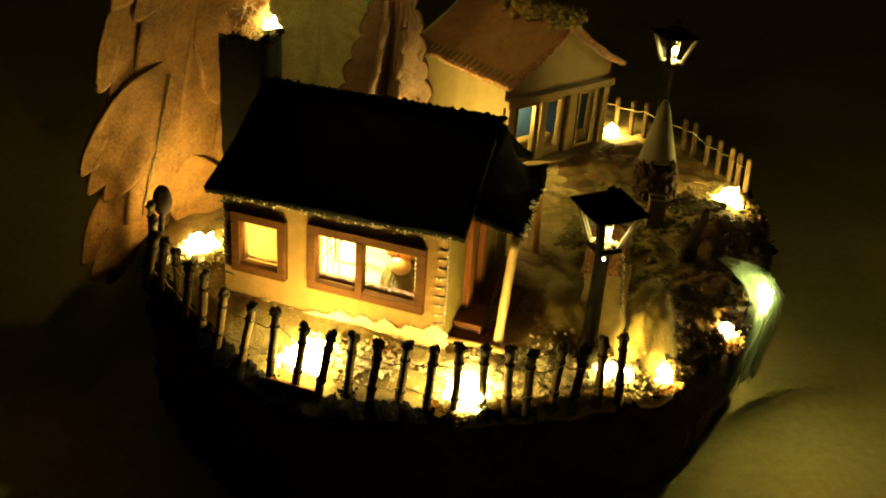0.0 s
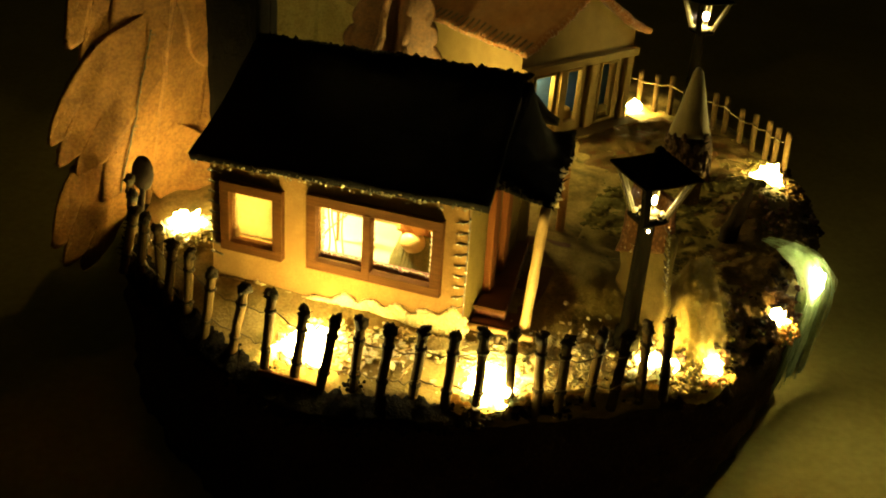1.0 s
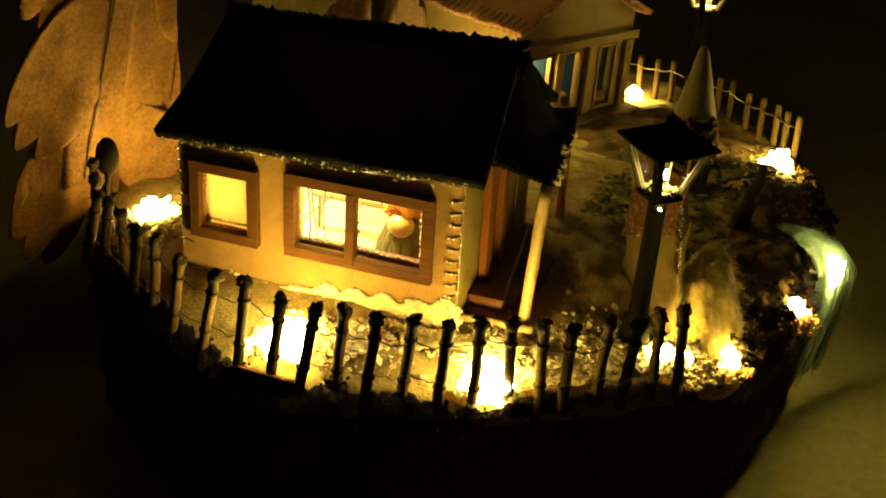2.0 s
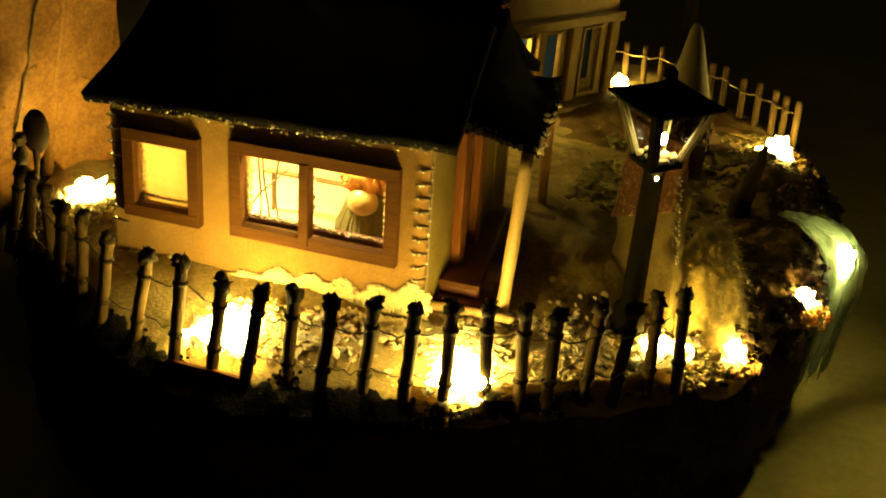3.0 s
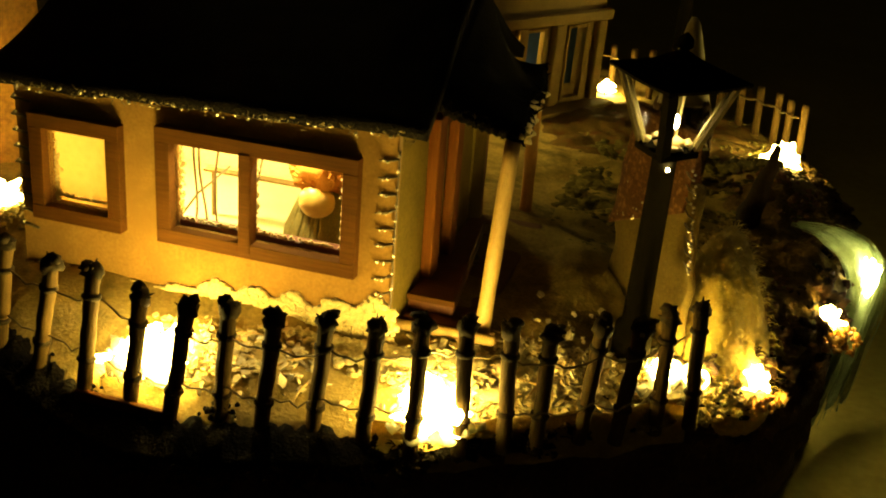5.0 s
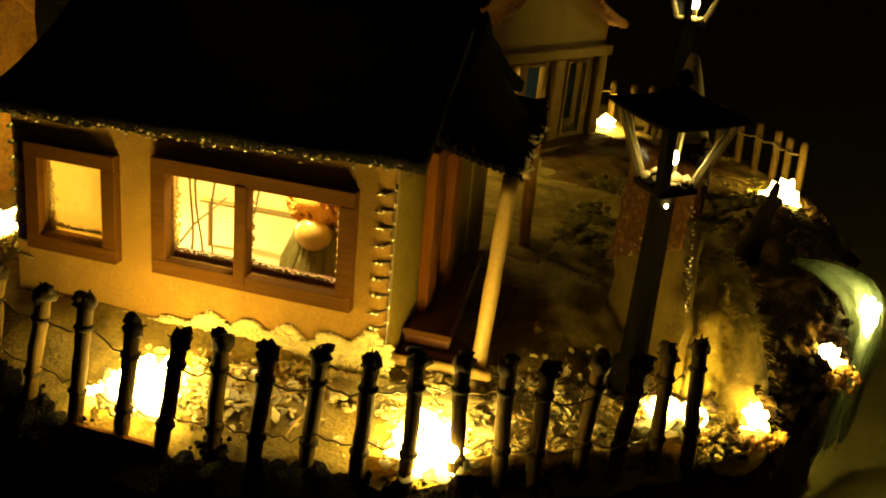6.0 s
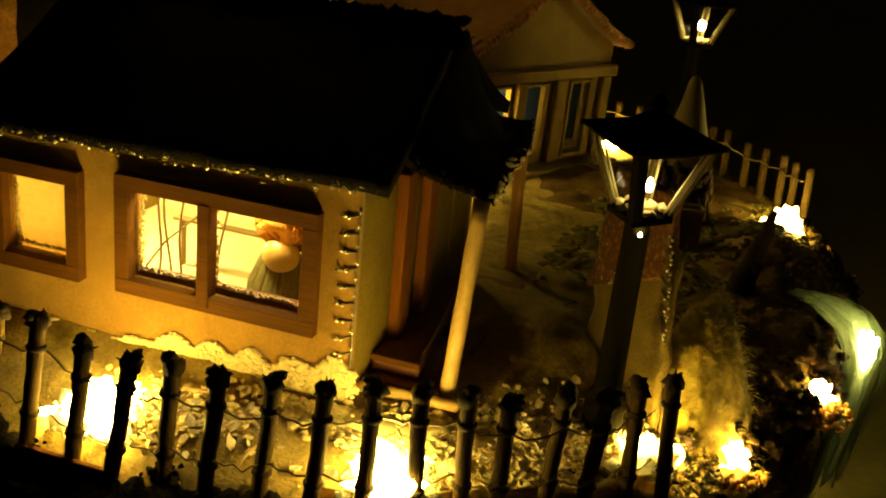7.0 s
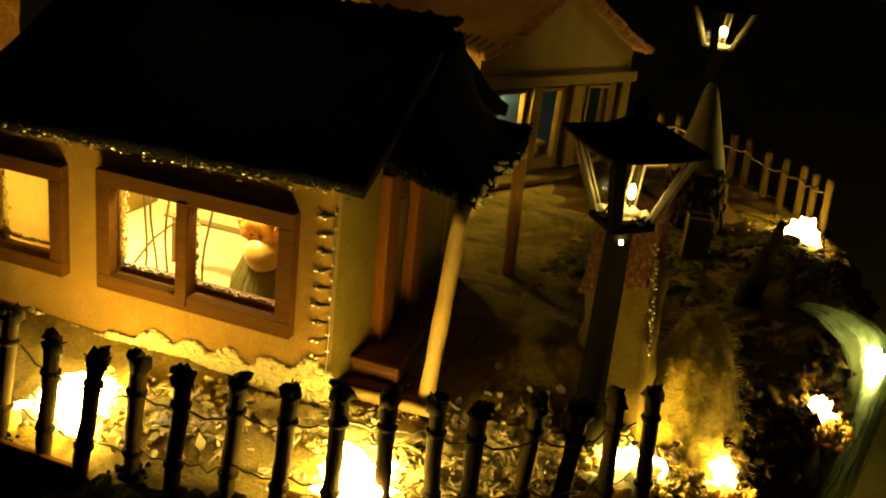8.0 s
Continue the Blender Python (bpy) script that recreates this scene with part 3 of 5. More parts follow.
def build_front_house():
    h = thing("felt_house", HOUSE, "beige felt house with dark roof, brown window frames and beaded seams", "toy house")
    big = (-0.0895, -0.0235, 0.0205, 0.0535)
    small = (-0.142, -0.1155, 0.0205, 0.0505)
    bm = bmesh.new()
    add_wall(bm, cuts(-HL, GX, [*big[:2], *small[:2]], 0.008), cuts(-0.012, HH, [*big[2:], *small[2:]], 0.008), [big, small], lambda u, z, d: (u, d, z), TH)
    part("front_wall", bm, M_WALL, h)
    bm = bmesh.new()
    add_wall(bm, cuts(-HL, GX, [], 0.02), cuts(-0.012, HH, [], 0.02), [], lambda u, z, d: (u, HD - d, z), TH)
    part("back_wall", bm, M_WALL, h)
    door = (0.039, 0.105, -0.004, 0.056)
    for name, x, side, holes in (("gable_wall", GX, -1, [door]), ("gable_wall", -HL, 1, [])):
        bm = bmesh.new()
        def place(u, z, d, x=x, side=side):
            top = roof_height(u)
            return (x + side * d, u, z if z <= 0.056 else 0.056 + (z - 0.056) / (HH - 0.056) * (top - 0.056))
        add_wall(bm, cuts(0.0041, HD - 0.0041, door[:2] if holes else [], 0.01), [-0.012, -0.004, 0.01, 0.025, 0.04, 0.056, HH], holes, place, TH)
        part(name, bm, M_WALL_SHADED, h, "felt gable wall with its shade put into the olive colour")
    bm = bmesh.new()
    add_box(bm, (-HL + TH, TH, -0.011), (GX - 0.0136, HD - TH, 0.0045))
    part("inner_floor", bm, M_WALL_IN, h)
    bm = bmesh.new()
    add_box(bm, (-HL + TH + 0.001, 0.1095, 0.0046), (GX - TH - 0.001, 0.1135, 0.07))
    part("inner_wall", bm, M_WALL_IN, h)
    window_unit(h, *big, [-0.0600], "two-pane window in a brown wooden frame, lit from inside")
    window_unit(h, *small, [], "single-pane window in a brown wooden frame, lit from inside")

    # roof: two sagging felt slopes and a lean-to over the porch
    for name, y0, sgn in (("roof_slope", -0.0045, 1), ("roof_slope", HD + 0.0045, -1)):
        def slope(u, v, y0=y0, sgn=sgn):
            x = -HL - 0.007 + u * (HL + 0.0095)
            y = y0 + (RIDGE_Y - y0) * v
            z = HH + 0.001 + (RIDGE_Z + 0.002 - HH - 0.001) * v - 0.003 * math.sin(v * math.pi) + 0.0015 * noise.noise(Vector((x * 60, y * 60, 1))) + (-0.003 + 0.005 * u) * (1 - v) + 0.0035 * u * v
            x -= 0.009 * v * max(0, 2 * u - 1) + 0.011 * v * max(0, 1 - 2 * u)
            return (x + 0.003 * (1 - v) * (1 if u > 0.5 else -1) * abs(2 * u - 1) ** 6, y, z)
        bm = bmesh.new()
        add_sheet(bm, slope, 40, 20, 0.005)
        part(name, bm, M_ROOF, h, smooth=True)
    bm = bmesh.new()
    for k in range(60):
        x = -HL - 0.015 + k / 59 * (HL + 0.011)
        add_lump(bm, (x, RIDGE_Y, RIDGE_Z + 0.0048 + 0.0033 * k / 59 + 0.0012 * noise.noise(Vector((k * 0.7, 0, 0)))), (0.0030, 0.0034, 0.0026), 0.9, 1.8, 1, k)
    fringe(bm, (-HL, RIDGE_Y, RIDGE_Z + 0.003), (0, RIDGE_Y, RIDGE_Z + 0.003), 160, 0.004, 5)
    part("ridge_roll", bm, M_ROOF, h, smooth=True)

    LEAN_BACK = 0.050
    def lean_to(u, v):
        # u runs down and outward from the gable, v along it
        y0, y1 = 0.024 + 0.007 * u, 0.090 + LEAN_BACK * u
        y = y0 + (y1 - y0) * v
        top = min(roof_height(y), RIDGE_Z) + 0.002 - 0.003 * (1 - abs(2 * v - 1)) + 0.003 * v
        x = -0.0040 + (0.0320 - 0.013 * v) * u + 0.0015 * math.sin(v * 11) * u
        low = 0.0675 - 0.002 * v + 0.0015 * math.sin(v * 8)
        z = top + (low - top) * (1 - (1 - u) ** 1.7) - 0.002 * u ** 5 + 0.0015 * noise.noise(Vector((u * 4, v * 7, 3)))
        return (x, y, z)
    bm = bmesh.new()
    add_sheet(bm, lean_to, 16, 28, 0.005)
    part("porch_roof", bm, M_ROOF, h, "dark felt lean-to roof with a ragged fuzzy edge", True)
    bm = bmesh.new()
    for k in range(44):
        add_lump(bm, Vector(lean_to(1, k / 43)) + Vector((0, 0, -0.001)), (0.0026, 0.0026, 0.0028), 0.6, 2, 1, k)
    for k in range(14):
        add_lump(bm, Vector(lean_to(k / 13, 0)) + Vector((0, -0.0005, -0.001)), (0.0024, 0.0018, 0.0022), 0.6, 2, 1, k + 90)
    fringe(bm, lean_to(1, 0), lean_to(1, 1), 120, 0.005, 6, (0.003, 0.003, 0.002))
    fringe(bm, lean_to(0, 0), lean_to(1, 0), 60, 0.004, 8)
    part("roof_edge", bm, M_ROOF, h, smooth=True)
    bm = bmesh.new()
    rnd = random.Random(12)
    for k in range(34):
        add_lump(bm, Vector(lean_to(1, rnd.random() * 0.75)) + Vector((rnd.uniform(0, 0.003), rnd.uniform(-0.003, 0.003), rnd.uniform(-0.004, 0.001))), (0.0016, 0.0014, 0.0012), 0.6, 2, 1, k)
    tagged(part("snow_crumbs", bm, M_FLUFF, h, smooth=True), kind="stuff")

    # eave crumbs, beads and stitches
    bm = bmesh.new()
    fringe(bm, (-HL - 0.008, -0.006, HH - 0.003), (0.003, -0.006, HH + 0.0015), 110, 0.0026, 7, (0.001, 0.0008, 0.0010), 0.00022)
    part("eave_fringe", bm, M_THREAD, h)
    bm = bmesh.new()
    for k in range(46):
        f = rnd.random()
        add_lump(bm, (-HL - 0.006 + (HL + 0.008) * f, -0.0068 + rnd.uniform(-0.0010, 0.0008), HH - 0.0030 + 0.0045 * f + rnd.gauss(0, 0.0011)), (0.0009 * rnd.uniform(0.2, 1.4), 0.0005, 0.0004), 0.9, 2.4, 1, k)
    part("eave_frost", bm, M_FLAKE, h, smooth=True)

    bm = bmesh.new()
    bmesh.ops.create_icosphere(bm, subdivisions=2, radius=0.00078)
    bead = mesh_of("bead", bm, M_BEAD)
    for k in range(24):
        f = (k + rnd.random() * 0.9) / 24
        shared("bead", bead, h, pose(-HL + 0.003 + (HL - 0.006) * f, -0.0078, HH - 0.0026 + 0.0045 * f + rnd.uniform(-0.0012, 0.0012)))
    for k in range(9):
        z = 0.010 + k * 0.0062
        bm = bmesh.new()
        j = -0.0009 + rnd.uniform(-0.0005, 0.0005)
        add_tube(bm, [(GX - 0.0060 + j, 0.0000, z + j), (GX - 0.0035, -0.0001, z + j * 0.6), (GX - 0.0002, -0.0001, z - j), (GX + 0.0006, 0.0006, z - j)], [0.0003, 0.0005, 0.00045, 0.0004], 6)
        st = part("stitch", bm, M_THREAD, h, smooth=True)
        for x in (-0.0050, -0.0032):
            shared("bead", bead, st, pose(GX + x + rnd.uniform(-0.0006, 0.0006), -0.0006, z + j * 0.4 + rnd.uniform(-0.0004, 0.0004)))
        shared("bead", bead, h, pose(GX + 0.0006, -0.0006, z + 0.0031 + rnd.uniform(-0.001, 0.001)))
        bm = bmesh.new()
        add_tube(bm, [(-HL + 0.007, -0.0006, z + j), (-HL + 0.003, -0.0012, z), (-HL - 0.0012, -0.0006, z)], 0.00055, 6)
        part("stitch", bm, M_THREAD, h, smooth=True)
        shared("bead", bead, h, pose(-HL + 0.001, -0.0016, z + 0.0012))
    bm = bmesh.new()
    add_tube(bm, [(GX + 0.0008, -0.0008, 0.000 + k * 0.003 + 0.0006 * (k % 2)) for k in range(22)], [0.0003 + 0.0002 * (k % 2) for k in range(22)], 6)
    part("corner_cord", bm, M_THREAD, h, smooth=True)

    # porch: steps, recessed door, posts
    for name, lo, hi in (("porch_floor", (GX + 0.0005, 0.020, -0.0039), (0.0130, 0.108, 0.0025)), ("step", (GX + 0.0005, 0.0135, -0.018), (0.0235, 0.131, -0.0042))):
        bm = bmesh.new()
        add_box(bm, lo, hi, 0.0009)
        if name == "porch_floor":
            for v in bm.verts:
                v.co.x -= 0.011 * max(0, v.co.y - 0.03) / 0.078 * (v.co.x > 0)
        ob = part(name, bm, M_STEP, h, "dark brown wooden step")
        bm = bmesh.new()
        add_box(bm, (lo[0], lo[1] - 0.0012, hi[2] - 0.0020), (hi[0] + 0.0006, lo[1] - 0.0001, hi[2] + 0.0004), 0.0004)
        part("nosing", bm, M_FRAME, ob)
    for y0, y1, lean in ((0.0345, 0.0445, -0.0015), (0.0600, 0.0690, -0.0010)):
        bm = bmesh.new()
        add_box(bm, (GX + 0.0003, y0, 0.0027), (GX + 0.0046, y1, 0.0665), 0.0008)
        for v in bm.verts:
            v.co.y += lean * v.co.z / 0.06 + 0.0004 * noise.noise(v.co * 60)
        part("door_jamb", bm, M_JAMB, h, "rust brown wooden door jamb, brightened for the light on it")
    bm = bmesh.new()
    add_box(bm, (GX + 0.0003, 0.0435, 0.0610), (GX + 0.0040, 0.0588, 0.0650), 0.0007)
    part("door_lintel", bm, M_FRAME, h)
    bm = bmesh.new()
    add_box(bm, (GX - 0.0024, 0.0395, -0.0008), (GX - 0.0004, 0.0750, 0.0558), 0.0004)
    for z0, z1 in ((0.006, 0.026), (0.030, 0.052)):
        add_box(bm, (GX - 0.0006, 0.0470, z0), (GX + 0.0002, 0.0570, z1), 0.0003)
    # Pale colour puts the bright lit strip between the jambs on the door.
    d = part("door", bm, M_PALE, h, "panelled door, pale for the lit strip between rust brown jambs")
    bm = bmesh.new()
    add_lump(bm, (GX + 0.0009, 0.0475, 0.028), (0.0009, 0.0009, 0.0009), 0.05)
    part("knob", bm, M_BEAD, d, smooth=True)
    bm = bmesh.new()
    # Same shaded felt colour, so this side of the door reads dark.
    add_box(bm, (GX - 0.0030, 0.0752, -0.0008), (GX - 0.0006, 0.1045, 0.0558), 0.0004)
    part("recess_wall", bm, M_WALL_SHADED, h, "felt wall beside the door, shade put into its olive colour")
    bm = bmesh.new()
    add_box(bm, (GX - 0.0130, 0.0392, -0.0105), (GX - 0.0002, 0.1048, -0.0015))
    part("threshold", bm, M_STEP, h)
    for (bx, by), (tx, ty), tz, stick, label in (((0.0245, 0.0185), (0.0270, 0.0285), 0.064, M_STICK, "round peeled wooden stick"), ((0.0106, 0.1530), (0.0125, 0.1390), 0.061, M_STICK_B, "round orange-brown wooden stick")):
        bm = bmesh.new()
        n = 9
        pts = [(bx + (tx - bx) * k / n, by + (ty - by) * k / n, -0.0110 + (tz + 0.0110) * k / n) for k in range(n + 1)]
        add_tube(bm, pts, [0.0029 + 0.00015 * math.sin(k * 2.1) for k in range(n + 1)], 14)
        part("porch_post", bm, stick, h, label, True)

    # chimney
    def flue(u, v):
        a = u * 2 * math.pi
        q = 1 / max(abs(math.cos(a)), abs(math.sin(a))) ** 0.75
        p = Vector((0.0175 * q * math.cos(a), 0.0130 * q * math.sin(a), -0.012 + 0.147 * v))
        return p * (1 + 0.05 * noise.noise(p * 90)) + Vector((-0.190, 0.100, 0))
    bm = bmesh.new()
    add_sheet(bm, flue, 40, 24, 0.003)
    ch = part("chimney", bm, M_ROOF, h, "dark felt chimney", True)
    bm = bmesh.new()
    for k in range(34):
        p = Vector(flue(k / 34, 1.0))
        add_lump(bm, p, (0.0030, 0.0030, 0.0028), 0.8, 2, 1, k)
        fringe(bm, p, p + Vector((0, 0, 0.001)), 4, 0.004, k)
    for k in range(420):
        p = Vector(flue(rnd.random(), rnd.uniform(0.55, 1.0)))
        fringe(bm, p, p, 1, 0.0035, k + 40, (0.0004, 0.0004, 0.0004), 0.0003)
    part("chimney_rim", bm, M_ROOF, ch, smooth=True)
    return h


build_front_house()


def to_house(x, y, z, rx=0, ry=0, rz=0):
    return HOUSE @ pose(x, y, z, rx, ry, rz)


# inside the front room
fairy_light(to_house(-0.056, 0.014, 0.0655, 180), BULB_ROOM, "lit warm bulb hanging under the roof of the felt house")
fairy_light(to_house(-0.128, 0.050, 0.0500, 180), BULB_BLIND, "lit warm bulb hanging under the roof of the felt house")


def paper_blind():
    bm = bmesh.new()
    add_sheet(bm, lambda u, v: (-0.1445 + 0.032 * u, 0.0052 + 0.0007 * math.sin(u * 9) * (1 - v), 0.0100 + 0.0530 * v), 24, 12, 0.0004)
    solo("paper_blind", bm, translucent("yellow_paper", (0.88, 0.72, 0.32), (0.82, 0.65, 0.26), 40, 0.5), HOUSE @ pose(0, 0, 0), "plain yellow paper blind behind the small window", "blind")


paper_blind()


def wool_smoke():
    """A wisp of wool standing for smoke over the chimney."""
    bm = bmesh.new()
    rnd = random.Random(3)
    for k in range(420):
        t = rnd.random()
        c = Vector((-0.190 + 0.010 * math.sin(t * 4) - 0.012 * t, 0.100 + 0.008 * t, 0.127 + 0.040 * t))
        r = 0.006 + 0.010 * t
        p = c + Vector((rnd.gauss(0, r * 0.5), rnd.gauss(0, r * 0.5), rnd.gauss(0, 0.003)))
        d = Vector((rnd.gauss(0, 1), rnd.gauss(0, 1), rnd.gauss(0.4, 1))).normalized() * rnd.uniform(0.004, 0.010)
        q = Vector((rnd.gauss(0, 1), rnd.gauss(0, 1), rnd.gauss(0, 1))) * 0.0016
        add_tube(bm, [p, p + d * 0.5 + q, p + d], [0.0002, 0.00018, 0.0001], 3, False)
    solo("wool_smoke", bm, M_FLUFF, HOUSE @ pose(0, 0, 0), "wispy wool smoke rising from the dark chimney", "wool", kind="stuff")


wool_smoke()


def doll():
    bm = bmesh.new()
    add_tube(bm, [(0, 0, 0.0), (0, 0, 0.008), (0, 0.0, 0.018), (0, 0.0005, 0.028), (0, 0.001, 0.033)], [0.0180, 0.0165, 0.0130, 0.009, 0.004], 16, mat=0)
    add_lump(bm, (0, -0.010, 0.0265), (0.0070, 0.0058, 0.0064), 0.02, 1, 3, 0, 1)
    tuft = random.Random(5)
    for k in range(900):
        a, e = tuft.uniform(0, 6.28), tuft.uniform(-0.6, 1.4)
        r = 0.0128 * math.cos(e)
        q = tuft.uniform(0.0006, 0.0015)
        add_lump(bm, (r * math.cos(a), -0.003 + 0.7 * r * math.sin(a), 0.0370 + 0.009 * math.sin(e)), (q, q, q * 0.9), 0.8, 1.8, 1, k, 2)
    add_lump(bm, (0, -0.003, 0.0365), (0.0130, 0.0092, 0.0095), 0.3, 1.8, 4, 7, 2)
    rnd = random.Random(3)
    for k in range(40):
        a = rnd.uniform(-2.6, -0.5)
        add_tube(bm, [(0.009 * math.cos(a), 0.009 * math.sin(a), 0.028), (0.015 * math.cos(a), 0.015 * math.sin(a), 0.014), (0.017 * math.cos(a), 0.017 * math.sin(a), 0.001)], [0.0008, 0.0011, 0.0004], 4, False)
    return bm


solo("doll", doll(), [M_BEARD, M_SKIN, M_ORANGE], to_house(-0.0425, 0.030, 0.0055), "plain round-nosed felt doll with orange hat and grey-green body", "doll")
bm = bmesh.new()
add_box(bm, (-0.016, -0.012, 0.0001), (0.016, 0.012, 0.0012), 0.0003)
solo("wooden_block", bm, M_FRAME, to_house(-0.0425, 0.030, 0.0045), "small brown wooden block under the doll", "block", smooth=False)


def bench():
    b = thing("small_bench", to_house(-0.078, 0.053, 0.0046), "thin brown wooden bench inside the lit room", "bench")
    bm = bmesh.new()
    add_box(bm, (-0.028, -0.0020, 0.0190), (0.028, 0.0020, 0.0202), 0.0003)
    part("seat", bm, M_PALE, b)
    for x in (-0.024, 0.024):
        bm = bmesh.new()
        add_box(bm, (x - 0.0005, -0.0012, 0.0), (x + 0.0005, 0.0012, 0.0189))
        part("leg", bm, M_PALE, b)


bench()
for x, lean, wave in ((-0.0950, 0.003, 0.0), (-0.0905, -0.002, 1.0), (-0.0870, 0.002, 2.0), (-0.0720, 0.004, 3.0)):
    bm = bmesh.new()
    add_tube(bm, [(x + lean * (j / 8) + 0.0014 * math.sin(j * 0.8 + wave), 0.022 + 0.002 * wave, 0.0046 + 0.058 * j / 8) for j in range(9)], 0.0005, 5)
    solo("hanging_wire", bm, M_WIRE, HOUSE, "thin fairy light wire hanging inside the lit room", "wire", "wires in the lit room")
bm = bmesh.new()
add_tube(bm, [(-0.110, 0.034, 0.0050), (-0.100, 0.036, 0.020), (-0.088, 0.040, 0.032)], 0.0005, 5)
solo("wire_end", bm, M_WIRE, HOUSE, "loose slanting end of wire inside the lit room", "wire")


# ---- back house ----
B_ANGLE, B_W, B_L, B_H, B_TOP = 57.2, 0.1305, 0.112, 0.077, 0.121
BACK = pose(-0.0426, 0.2981, GROUND, 0, 0, B_ANGLE)


def build_back_house():
    h = thing("felt_house", BACK, "cream felt house with rust roof, pale columns and blue windows", "toy house")
    holes = [(0.0155, 0.0400, 0.009, 0.0558), (0.0505, 0.0712, 0.009, 0.0558), (0.0925, 0.1135, 0.005, 0.0558)]
    marks_u = [v for q in holes for v in q[:2]]
    def gable(u):
        return B_H + (B_TOP - B_H) * (1 - abs(u - B_W / 2) / (B_W / 2))
    for y, sgn, hs in ((0.0, 1, holes), (B_L, -1, [])):
        bm = bmesh.new()
        def place(u, z, d, y=y, sgn=sgn):
            return (u, y + sgn * d, z if z <= 0.060 else 0.060 + (z - 0.060) / (B_H - 0.060) * (gable(u) - 0.060))
        add_wall(bm, cuts(0, B_W, [*marks_u, B_W / 2], 0.012), [0, 0.005, 0.009, 0.030, 0.0558, 0.060, 0.066, B_H], hs, place, 0.004)
        part("gable_wall", bm, M_PALE, h)
    for x, sgn in ((0.0, 1), (B_W, -1)):
        bm = bmesh.new()
        add_wall(bm, cuts(0.0041, B_L - 0.0041, [], 0.02), cuts(0, B_H - 0.001, [], 0.02), [], lambda u, z, d, x=x, sgn=sgn: (x + sgn * d, u, z), 0.004)
        part("side_wall", bm, M_PALE, h)
    bm = bmesh.new()
    add_box(bm, (0.0045, 0.0045, 0.001), (B_W - 0.0045, B_L - 0.005, 0.009))
    part("inner_floor", bm, M_PALE, h)
    bm = bmesh.new()
    add_box(bm, (0.005, 0.018, 0.0095), (B_W - 0.005, 0.021, 0.070))
    part("inner_wall", bm, M_BLUE, h, "blue felt partition behind the windows")
    # columns, beam and step on the gable front
    for u in (0.0060, 0.0452, 0.0800, B_W - 0.0065):
        bm = bmesh.new()
        add_box(bm, (u - 0.0042, -0.0055, 0.004), (u + 0.0042, -0.0004, 0.0580), 0.0012)
        part("column", bm, M_PALE, h)
    for q in holes:
        w = new("window")
        w.parent = h
        tagged(w, "tall narrow window in a pale frame")
        for lo, hi in (((q[0], -0.0016, q[2]), (q[0] + 0.0022, 0.003, q[3])), ((q[1] - 0.0022, -0.0016, q[2]), (q[1], 0.003, q[3])), ((q[0] + 0.0023, -0.0016, q[2]), (q[1] - 0.0023, 0.003, q[2] + 0.0022)), ((q[0] + 0.0023, -0.0016, q[3] - 0.0022), (q[1] - 0.0023, 0.003, q[3]))):
            bm = bmesh.new()
            add_box(bm, lo, hi, 0.0004)
            part("frame", bm, M_PALE, w)
    bm = bmesh.new()
    add_box(bm, (-0.001, -0.0068, 0.0582), (B_W + 0.001, -0.0004, 0.0650), 0.001)
    part("beam", bm, M_PALE, h)
    bm = bmesh.new()
    add_box(bm, (-0.004, -0.016, 0.0), (B_W + 0.004, -0.0005, 0.0036), 0.0012)
    part("step", bm, M_PALE, h)
    for sgn in (-1, 1):
        def slope(u, v, sgn=sgn):
            x = B_W / 2 + sgn * (B_W / 2 + 0.006) * v
            z = B_TOP + 0.004 - (B_TOP - B_H + 0.005) * v ** 0.8 + 0.002 * noise.noise(Vector((u * 5, v * 5, sgn)))
            return (x, -0.009 + (B_L + 0.018) * u, z + 0.003 * v ** 4)
        bm = bmesh.new()
        add_sheet(bm, slope, 30, 16, 0.005)
        roof = part("roof_slope", bm, M_ROOF_B, h, "rust brown felt roof with blanket stitches along the edge", True)
        for k in range(20):
            u = (k + 0.5) / 20
            a, b = Vector(slope(u, 1.0)), Vector(slope(u, 0.86))
            bm = bmesh.new()
            add_tube(bm, [a + Vector((0, 0, -0.003)), a + Vector((sgn * 0.002, 0, 0.001)), b + Vector((sgn * 0.001, 0, 0.0034))], 0.0008, 5)
            part("stitch", bm, M_THREAD, roof)
        bm = bmesh.new()
        for k in range(40):
            add_lump(bm, slope(k / 39, 1.0), (0.0028, 0.003, 0.0028), 0.5, 2, 1, k)
        for k in range(24):
            add_lump(bm, slope(0, k / 23), (0.003, 0.0028, 0.003), 0.5, 2, 1, k)
        part("roof_edge", bm, M_ROOF_B, h, smooth=True)
    bm = bmesh.new()
    rnd = random.Random(21)
    for k in range(160):
        u = rnd.random()
        c = Vector((B_W / 2 + rnd.gauss(0, 0.008), -0.010 + u * B_L, B_TOP + 0.003 + rnd.uniform(-0.006, 0.004)))
        add_lump(bm, c, (0.0040, 0.0040, 0.0028), 1.2, 2.6, 1, k)
        fringe(bm, c, c, 6, 0.007, k, (0.003, 0.003, 0.002), 0.0004)
    part("ridge_moss", bm, M_MOSS_AND_DIM, h, "tufts of pale moss along the roof ridge", True)


build_back_house()
fairy_light(BACK @ pose(0.022, 0.011, 0.054, 180), BULB_LOW, "lit warm bulb inside the cream felt house")
bm = bmesh.new()
add_box(bm, (0.012, 0.007, 0.0092), (0.072, 0.0165, 0.019), 0.002)
solo("pale_bench", bm, M_PALE, BACK, "low pale bench inside the cream felt house", "bench", smooth=False)


